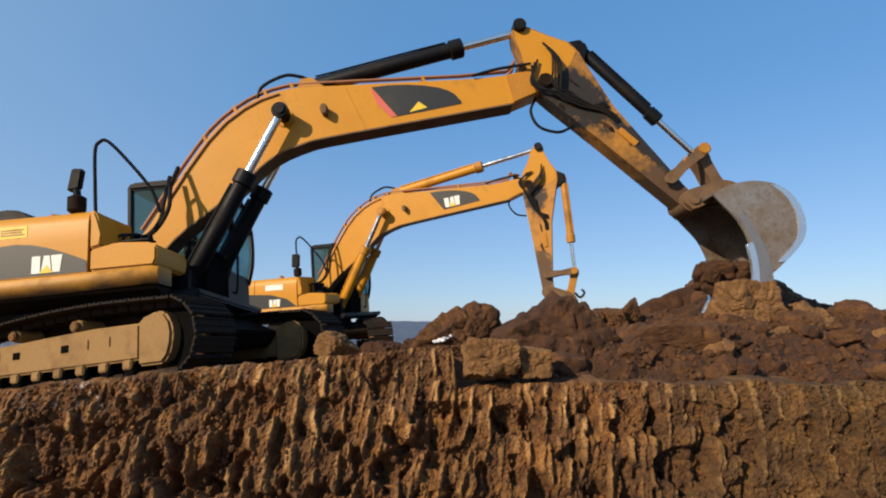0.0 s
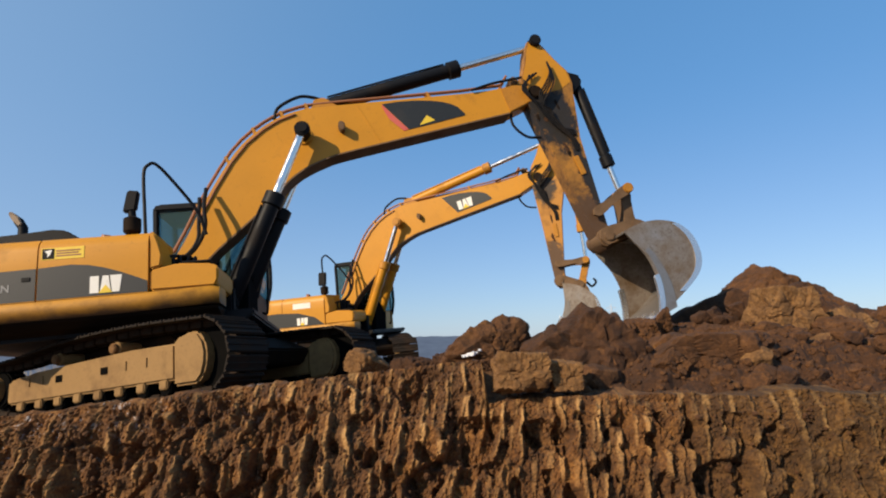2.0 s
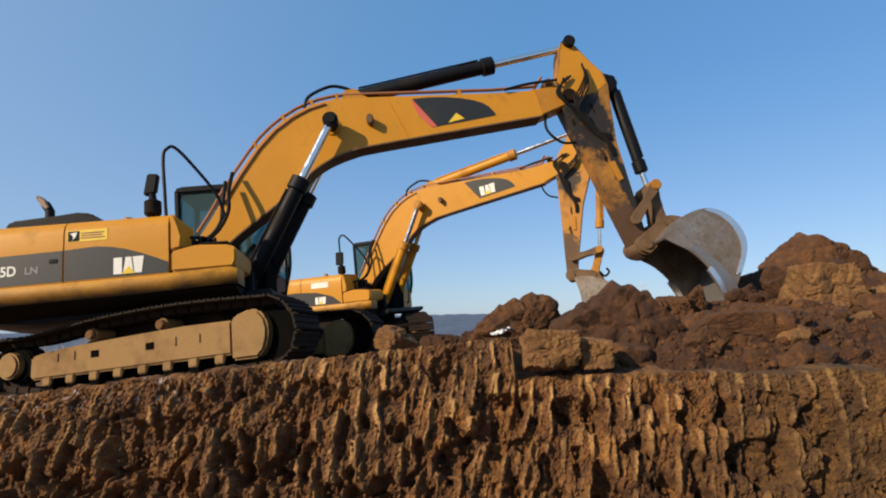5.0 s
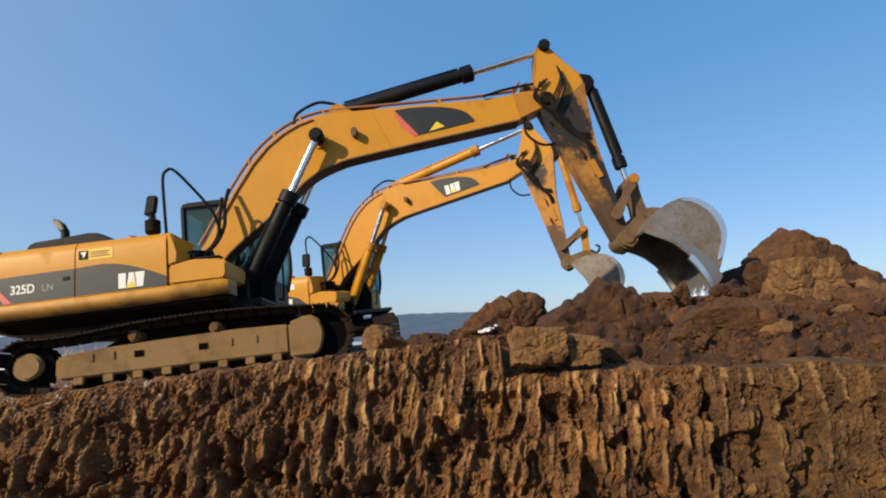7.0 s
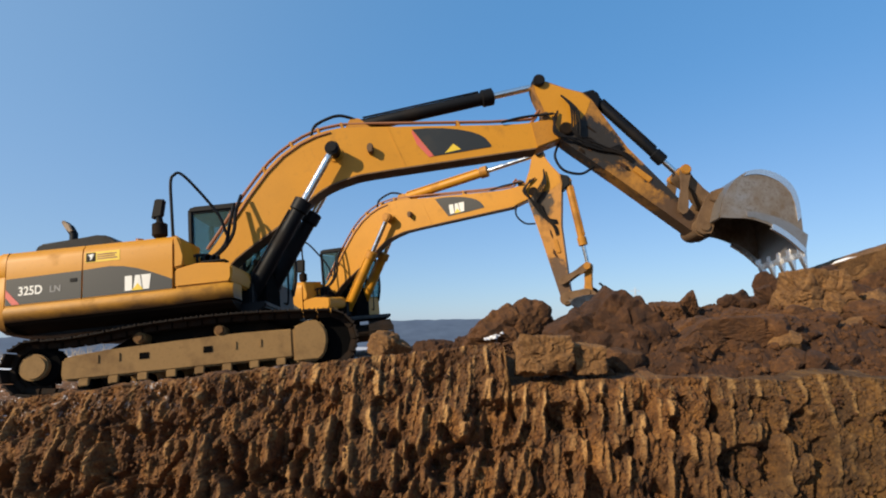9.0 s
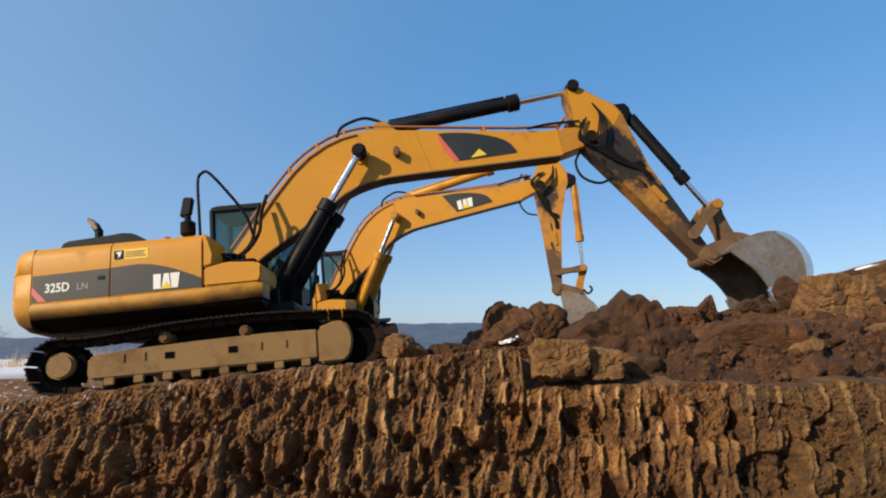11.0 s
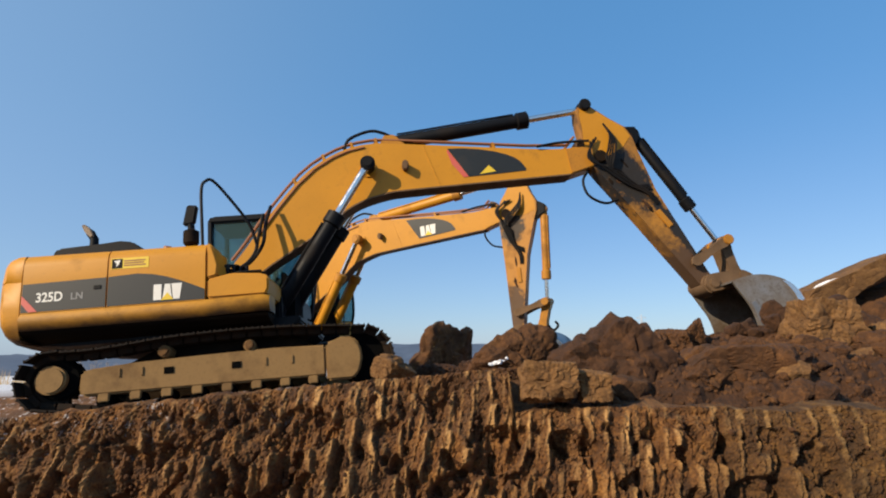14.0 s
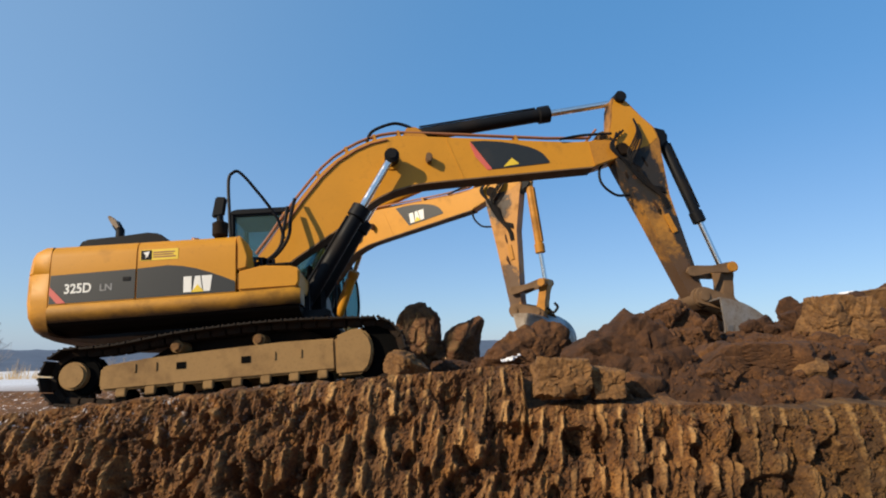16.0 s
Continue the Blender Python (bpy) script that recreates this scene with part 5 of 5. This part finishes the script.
for key, seed, size, mat, label in (
        ("peak", 31, (0.80, 0.54, 0.86), clod_soil, "large peaked clod pushed along by the bucket"),
        ("wedge", 39, (1.0, 0.46, 0.30), dark_soil, "long dark ramp of soil before the peaked clod"),
        ("right", 32, (0.54, 0.48, 0.40), clod_soil, "large brown clod beside the peaked one"),
        ("under", 33, (0.66, 0.52, 0.38), clod_soil, "broad brown clod below the peaked one"),
        ("foot", 35, (0.42, 0.38, 0.26), dark_soil, "dark clod at the foot of the pushed pile"),
        ("slab", 34, (0.95, 0.45, 0.19), pale_soil, "long pale clay slab that tips on the pile"),
        ("lifted", 61, (0.31, 0.27, 0.25), clod_soil, "flat-topped brown clod lifted on the heap"),
        ("scooped", 62, (0.28, 0.25, 0.36), clod_soil, "brown clod scooped up before the bucket"),
        ("tall", 36, (0.62, 0.50, 0.62), clod_soil, "tall dark clod turned up by the farther bucket"),
        ("twin", 37, (0.44, 0.40, 0.56), clod_soil, "rounded clod dragged by the farther bucket"),
        ("third", 38, (0.50, 0.40, 0.34), clod_soil, "low brown clod dragged by the farther bucket")):
    PUSHED[key] = clod(seed, (0, 0, 0), size, mat, label, boxy=key == "slab", sub=5, faces=PEAK_FACES if key == "peak" else (), peak=0.4 if key in ("twin", "tall") else 0.25 if key == "right" else 0.0, rough=0.14)
streak = clod_bm(72, (0.24, 0.04, 0.05), 3, 0.6)
bmesh.ops.translate(streak, verts=streak.verts, vec=(-0.35, -0.36, 0.165))
part("snow_streak", streak, snow_mat, PUSHED["slab"], "thin streak of old snow")
FALLING = []
for k in range(40):
    s = rnd.uniform(0.05, 0.19)
    FALLING.append((clod(500 + k, (0, 0, 0), (s * 1.2, s, s), dark_soil, "dark crumb of soil falling from the bucket", (0, 0, 0), 3, "falling crumbs"), rnd.uniform(-0.5, 0.45), rnd.uniform(-0.35, 0.35), rnd.uniform(0, 0.45), rnd.uniform(-0.5, 0.6)))


def crumbs():
    """Loose crumbs over the bench, the heap and the ledges of the bank."""
    r = random.Random(9)
    base = bmesh.new()
    bmesh.ops.create_icosphere(base, subdivisions=1, radius=1.0)
    vs = [v.co.copy() for v in base.verts]
    fs = [[v.index for v in f.verts] for f in base.faces]
    base.free()
    verts, faces = [], []
    for _ in range(7000):
        k = r.random() * 0.72
        if k < 0.42:
            x, y = r.uniform(0.4, 5.5), 5.35 + 2.6 * r.random() ** 1.6
            z = heap_height(x, y)
        elif k < 0.56:
            x = r.uniform(-6.5, 0.4)
            dy = abs(r.gauss(0, 0.5)) + 0.03
            y = edge_y(x) + dy
            z = bench(x, y) + 0.07 * smoothstep(0.6, 0.1, dy) - 0.02
        else:
            x = r.uniform(-6.5, 5.5)
            h = r.uniform(0.1, 1.3)
            ye = edge_y(x)
            y, z = ye - setback(h + shelf(x)) - 0.02 - 0.5 * groove(x, h + shelf(x))[0], bench(x, ye) + 0.07 - shelf(x) - h
        s = r.uniform(0.005, 0.017) * (2.0 if r.random() < 0.12 else 1) * (1.8 if k < 0.42 else 1)
        q = Euler((r.uniform(0, 6), r.uniform(0, 6), r.uniform(0, 6))).to_matrix()
        o = len(verts)
        for v in vs:
            w = q @ Vector((v.x * s * r.uniform(0.7, 1.3), v.y * s, v.z * s * r.uniform(0.6, 1.1)))
            verts.append((x + w.x, y + w.y, z + w.z))
        faces += [[o + i for i in f] for f in fs]
    me = bpy.data.meshes.new("loose_crumbs")
    me.from_pydata(verts, [], faces)
    me.materials.append(clod_soil)
    tagged(new("loose_crumbs", me), "loose brown soil crumbs on the bench and bank", "soil crumbs", kind="stuff")


crumbs()
for k, (x, y, z, w, turn) in enumerate(((0.0, 6.9, 1.565, 0.07, -24), (-0.10, 6.92, 1.535, 0.04, 8), (0.10, 7.0, 1.60, 0.03, 12))):
    scrap = thing("snow_scrap", clod_bm(71 + 3 * k, (w, 0.05, 0.35 * w), 4, 1.3), snow_mat, "small ragged scrap of old white snow on the soil", "snow", "snow scraps")
    scrap.matrix_basis = pose(x, y, z, 0, turn, 0)


# ---- movement ----
# places, headings and joint angles of the two machines at TIMES
NEAR_X = [-3.874, -3.84, -3.829, -3.832, -3.833, -3.872, -3.938, -4.13, -4.16, -4.014, -4.164, -4.17, -4.188, -4.185, -4.201, -3.963, -3.758, -3.744, -3.66, -3.724, -3.726, -3.743, -3.745, -3.703, -3.503]
NEAR_Y = [7.705, 7.683, 7.685, 7.672, 7.673, 7.644, 7.592, 7.516, 7.412, 7.491, 8.44, 8.441, 8.461, 8.437, 8.45, 8.294, 8.279, 8.107, 8.017, 8.054, 8.075, 8.055, 8.031, 8.012, 7.95]
NEAR_HEADING = [-0.344, -0.35, -0.352, -0.353, -0.352, -0.329, -0.297, -0.176, -0.16, -0.182, 0.254, 0.253, 0.253, 0.259, 0.259, 0.268, 0.258, 0.286, 0.289, 0.301, 0.294, 0.295, 0.284, 0.265, 0.143]
NEAR_SWING = [0.349, 0.347, 0.38, 0.449, 0.544, 0.571, 0.56, 0.43, 0.42, 0.407, -0.153, -0.153, -0.163, -0.159, -0.158, -0.12, -0.124, -0.132, -0.125, -0.13, -0.123, -0.124, -0.1, -0.073, 0.064]
NEAR_BOOM = [0.349, 0.443, 0.501, 0.499, 0.452, 0.434, 0.413, 0.372, 0.337, 0.361, 0.373, 0.373, 0.322, 0.292, 0.302, 0.289, 0.28, 0.285, 0.278, 0.291, 0.289, 0.293, 0.297, 0.295, 0.299]
NEAR_STICK = [-0.855, -0.768, -0.869, -1.102, -1.291, -1.308, -1.257, -1.264, -1.282, -1.283, -1.247, -1.158, -1.021, -0.895, -0.793, -0.998, -1.02, -1.035, -1.034, -1.022, -1.016, -1.017, -1.111, -1.213, -1.263]
NEAR_BUCKET = [0.281, 0.456, 0.358, 0.274, 0.305, 0.605, 0.851, 0.865, 0.86, 0.693, 0.776, 1.121, 1.284, 1.303, 1.107, 0.408, 0.381, 0.287, 0.3, 0.158, 0.156, -0.064, -0.184, -0.206, -0.359]
FAR_X = [-3.099, -3.088, -3.118, -3.148, -3.193, -3.237, -3.293, -3.357, -3.395, -3.425, -4.03, -4.097, -4.17, -4.234, -4.287, -4.535, -4.662, -4.786, -4.891, -4.987, -5.061, -5.126, -5.187, -5.25, -5.32]
FAR_Y = [15.399, 15.392, 15.413, 15.427, 15.432, 15.429, 15.419, 15.404, 15.39, 15.384, 15.324, 15.329, 15.322, 15.314, 15.3, 14.851, 14.828, 14.782, 14.738, 14.703, 14.68, 14.665, 14.651, 14.647, 14.639]
FAR_HEADING = [-0.266, -0.226, -0.244, -0.261, -0.228, -0.212, -0.344, -0.363, -0.292, -0.241, -0.214, -0.238, -0.339, -0.299, -0.265, -0.05, -0.263, -0.35, -0.311, -0.359, -0.295, -0.243, -0.16, -0.227, -0.387]
FAR_BOOM = [0.371, 0.388, 0.393, 0.438, 0.475, 0.537, 0.48, 0.379, 0.399, 0.407, 0.429, 0.425, 0.387, 0.347, 0.328, 0.413, 0.369, 0.333, 0.313, 0.304, 0.325, 0.35, 0.384, 0.421, 0.388]
FAR_STICK = [-1.475, -1.467, -1.481, -1.477, -1.473, -1.47, -1.475, -1.50, -1.563, -1.627, -1.31, -1.295, -1.242, -1.281, -1.379, -1.513, -1.372, -1.336, -1.446, -1.514, -1.552, -1.551, -1.541, -1.595, -1.438]
FAR_BUCKET = [-0.263, -0.378, -0.389, -0.393, -0.30, 0.06, 0.30, 0.36, 0.02, -0.12, 0.346, 0.352, 0.429, 0.37, 0.198, -0.276, 0.284, 0.42, 0.232, 0.155, 0.038, -0.098, -0.258, -0.23, -0.12]

STEPS = [0.25 * k for k in range(65)]


def glide(values, t):
    """Smooth value at t between the values at TIMES."""
    k = 0
    while k < len(TIMES) - 2 and TIMES[k + 1] <= t:
        k += 1
    t0, t1 = TIMES[k], TIMES[k + 1]
    h = t1 - t0
    d = (values[k + 1] - values[k]) / h

    def slope(i):
        if i == 0 or i == len(TIMES) - 1:
            return 0.0
        a = (values[i] - values[i - 1]) / (TIMES[i] - TIMES[i - 1])
        b = (values[i + 1] - values[i]) / (TIMES[i + 1] - TIMES[i])
        return 0.0 if a * b <= 0 else 2 * a * b / (a + b)
    m0, m1, s = slope(k), slope(k + 1), (t - t0) / h
    return (values[k] * (1 + 2 * s) * (1 - s) ** 2 + h * m0 * s * (1 - s) ** 2 + values[k + 1] * s * s * (3 - 2 * s) + h * m1 * s * s * (s - 1))


def turn2(a, p):
    return Vector((p[0] * math.cos(a) - p[1] * math.sin(a), p[0] * math.sin(a) + p[1] * math.cos(a)))


def joint(swing, p, a, y=0.0):
    """Pose in the machine's space of a part that hinges at p in the boom's plane and points along the angle a."""
    return Matrix.Rotation(swing, 4, "Z") @ Matrix.Translation((p[0], y, p[1])) @ Matrix.Rotation(-a, 4, "Y")


def aim(p, q):
    return math.atan2(q[1] - p[1], q[0] - p[0])


def base_pose(x, y, heading, z0, sx, sy):
    n = Vector((-sx, -sy, 1)).normalized()
    h = Vector((math.cos(heading), math.sin(heading), 0))
    h = (h - n * h.dot(n)).normalized()
    l = n.cross(h)
    m = Matrix((h, l, n)).transposed().to_4x4()
    m.translation = (x, y, EYE + z0 + sx * x + sy * (y - 9))
    return m


def machine_rows(X, Y, H, S, B, K, C, plane):
    rows = {k: [] for k in ("root", "upper", "boom", "stick", "bucket", "lever", "conn", "lift_near", "lift_off", "crowd", "curl")}
    for t in STEPS:
        x, y, h, s, b, k, c = (glide(v, t) for v in (X, Y, H, S, B, K, C))
        rows["root"].append((t, base_pose(x, y, h, *plane)))
        rows["upper"].append((t, Matrix.Rotation(s, 4, "Z")))
        foot = Vector(FOOT)
        piv = foot + turn2(b, (BOOM_L, 0))
        pin = piv + turn2(k, (STICK_L, 0))
        horn = pin + turn2(c, (HORN, 0))
        la = piv + turn2(k, LINK_A)
        d = horn - la
        D = d.length
        a = (LINK_L ** 2 - ROD_L ** 2 + D * D) / (2 * D)
        up = math.sqrt(max(1e-4, LINK_L ** 2 - a * a))
        lp = la + d / D * a + Vector((-d.y, d.x)) / D * up
        rows["boom"].append((t, joint(s, foot, b)))
        rows["stick"].append((t, joint(s, piv, k)))
        rows["bucket"].append((t, joint(s, pin, c)))
        rows["lever"].append((t, joint(s, la, aim(la, lp))))
        rows["conn"].append((t, joint(s, lp, aim(lp, horn))))
        for key, p, q, yy in (("lift_near", Vector(RAM_BASE), foot + turn2(b, BOOM_PIN), -0.36), ("lift_off", Vector(RAM_BASE), foot + turn2(b, BOOM_PIN), 0.36),
                              ("crowd", foot + turn2(b, STICK_RAM_BASE), piv + turn2(k, STICK_TOP), 0.0), ("curl", piv + turn2(k, BUCKET_RAM_BASE), lp, 0.0)):
            g = aim(p, q)
            rows[key].append((t, joint(s, p, g, yy), joint(s, q, g, yy)))
    return rows


def key_machine(m, rows):
    for k in ("root", "upper", "boom", "stick", "bucket", "lever", "conn"):
        walk(m[k], rows[k])
    for k, (barrel, rod) in m["rams"].items():
        walk(barrel, [(t, a) for t, a, b in rows[k]])
        walk(rod, [(t, b) for t, a, b in rows[k]])


def motions():
    key_machine(MACHINES["near"], machine_rows(NEAR_X, NEAR_Y, NEAR_HEADING, NEAR_SWING, NEAR_BOOM, NEAR_STICK, NEAR_BUCKET, (-0.489, 0.1, -0.068)))
    tracks = [1.79 for _ in TIMES]
    key_machine(MACHINES["far"], machine_rows(FAR_X, FAR_Y, tracks, [h - 1.79 for h in FAR_HEADING], FAR_BOOM, FAR_STICK, FAR_BUCKET, (-0.751, 0.067, 0.034)))
    # the near bucket shoves its pile along between 7.2 and 8.8 s
    for key, (x, y, z), shift in (("peak", (5.17, 9.75, 2.38), 1.3), ("right", (6.0, 9.85, 2.16), 1.3), ("wedge", (4.30, 9.85, 2.08), 1.3), ("under", (5.2, 9.55, 1.93), 1.35), ("foot", (4.45, 9.65, 1.86), 1.45)):
        tip = -17 if key == "wedge" else 0
        low = 0.20 if key == "peak" else 0.05 if key == "right" else 0.0
        walk(PUSHED[key], [(0.0, pose(x - low, y, z - low, 0, tip, 0)), (1.5, pose(x - low, y, z - low, 0, tip, 0)), (2.8, pose(x, y, z, 0, tip, 0)), (7.1, pose(x, y, z, 0, tip, 0)),
                           (7.5, pose(x + 0.25 * shift, y, z + (0.14 if key == "peak" else 0.02), 0, tip + 2, 2)), (8.0, pose(x + 0.72 * shift, y, z + (0.14 if key == "peak" else -0.05), 0, tip + 5, 5)),
                           (8.5, pose(x + 0.97 * shift, y, z - 0.08, 0, tip + 10, 7)), (9.0, pose(x + shift, y, z - 0.2, 0, tip + 13, 8)), (16.0, pose(x + shift, y, z - 0.2, 0, tip + 13, 8))])
    walk(PUSHED["slab"], [(0.0, pose(5.0, 10.4, 1.8, 0, -8, 0)), (7.1, pose(5.0, 10.4, 1.8, 0, -8, 0)), (7.5, pose(5.2, 10.0, 2.30, 0, -18, 0)), (8.0, pose(5.5, 9.85, 2.60, 0, -26, 0)), (8.5, pose(5.85, 9.8, 2.58, 0, -20, 0)), (9.0, pose(6.0, 9.8, 2.56, 0, -17, 0)),
                          (11.5, pose(5.95, 9.8, 2.5, 0, -14, 0)), (12.0, pose(5.8, 9.8, 2.6, 0, -22, 0)), (13.0, pose(5.6, 9.8, 2.72, 0, -24, 0)), (14.5, pose(5.6, 9.8, 2.72, 0, -24, 0)),
                          (15.0, pose(5.65, 9.8, 2.5, 0, -12, 0)), (15.5, pose(5.65, 9.8, 2.4, 0, -8, 0)), (16.0, pose(5.65, 9.8, 2.4, 0, -8, 0))])
    # the far bucket drags clods towards its own tracks
    for key, pts in (("tall", [(0, 0.15, 1.15, 0), (9, 0.15, 1.15, 0), (11.5, -0.3, 1.45, 4), (12.5, -0.72, 1.44, 6), (14.5, -1.3, 1.46, 10), (15.5, -1.68, 1.74, 16), (16, -1.95, 1.78, 22)]),
                     ("twin", [(0, 0.62, 1.2, 0), (9, 0.62, 1.2, 0), (11.5, 0.2, 1.25, 6), (12.5, -0.25, 1.3, 10), (14.5, -0.85, 1.6, 14), (15.5, -0.84, 1.74, 18), (16, -0.90, 1.68, 22)]),
                     ("third", [(0, -0.1, 1.22, 0), (9, -0.1, 1.22, 0), (11.5, -0.6, 1.42, 6), (12.5, -1.0, 1.42, 12), (14.5, -1.2, 1.42, 18), (15.5, -1.1, 1.45, 22), (16, -1.1, 1.45, 26)])):
        walk(PUSHED[key], [(t, pose(x, 11.0, z, 0, a, 0)) for t, x, z, a in pts])
    # clods that the near bucket lifts as it draws in
    for key, (x, z), y in (("lifted", (2.02, 2.08), 7.75), ("scooped", (2.40, 1.86), 7.7)):
        walk(PUSHED[key], [(0.0, pose(x + 0.5, y, 1.3)), (13.8, pose(x + 0.5, y, 1.3)), (14.4, pose(x + 0.25, y, (z + 1.4) / 2, 0, 10, 0)), (15.0, pose(x + 0.04, y, z, 0, -6, 0)), (15.5, pose(x, y, z, 0, -10, 0)), (16.0, pose(x - 0.03, y, z, 0, -10, 0))])
    # soil that drops out of the near bucket at the start
    for k, (ob, dx, dy, late, drop) in enumerate(FALLING):
        a = pose(4.0 + dx * 0.5, 7.95 + dy, 2.32 + 0.1 * (k % 3))
        b = pose(4.0 + dx * 0.45, 7.95 + dy, 2.45 + 0.11 * (k % 6), 20 * k % 80, 10, 0)
        x, y = 4.05 + dx * 1.6, 8.0 + dy
        c = pose(x, y, heap_height(x, y) + 0.10 + 0.12 * (k % 3) * (1 - abs(dx) * 2), 40, 30, 20)
        walk(ob, [(0.0, a), (0.25, b), (0.3 + late * 0.5, b), (0.75 + late * 0.6, c), (16.0, c)])


motions()
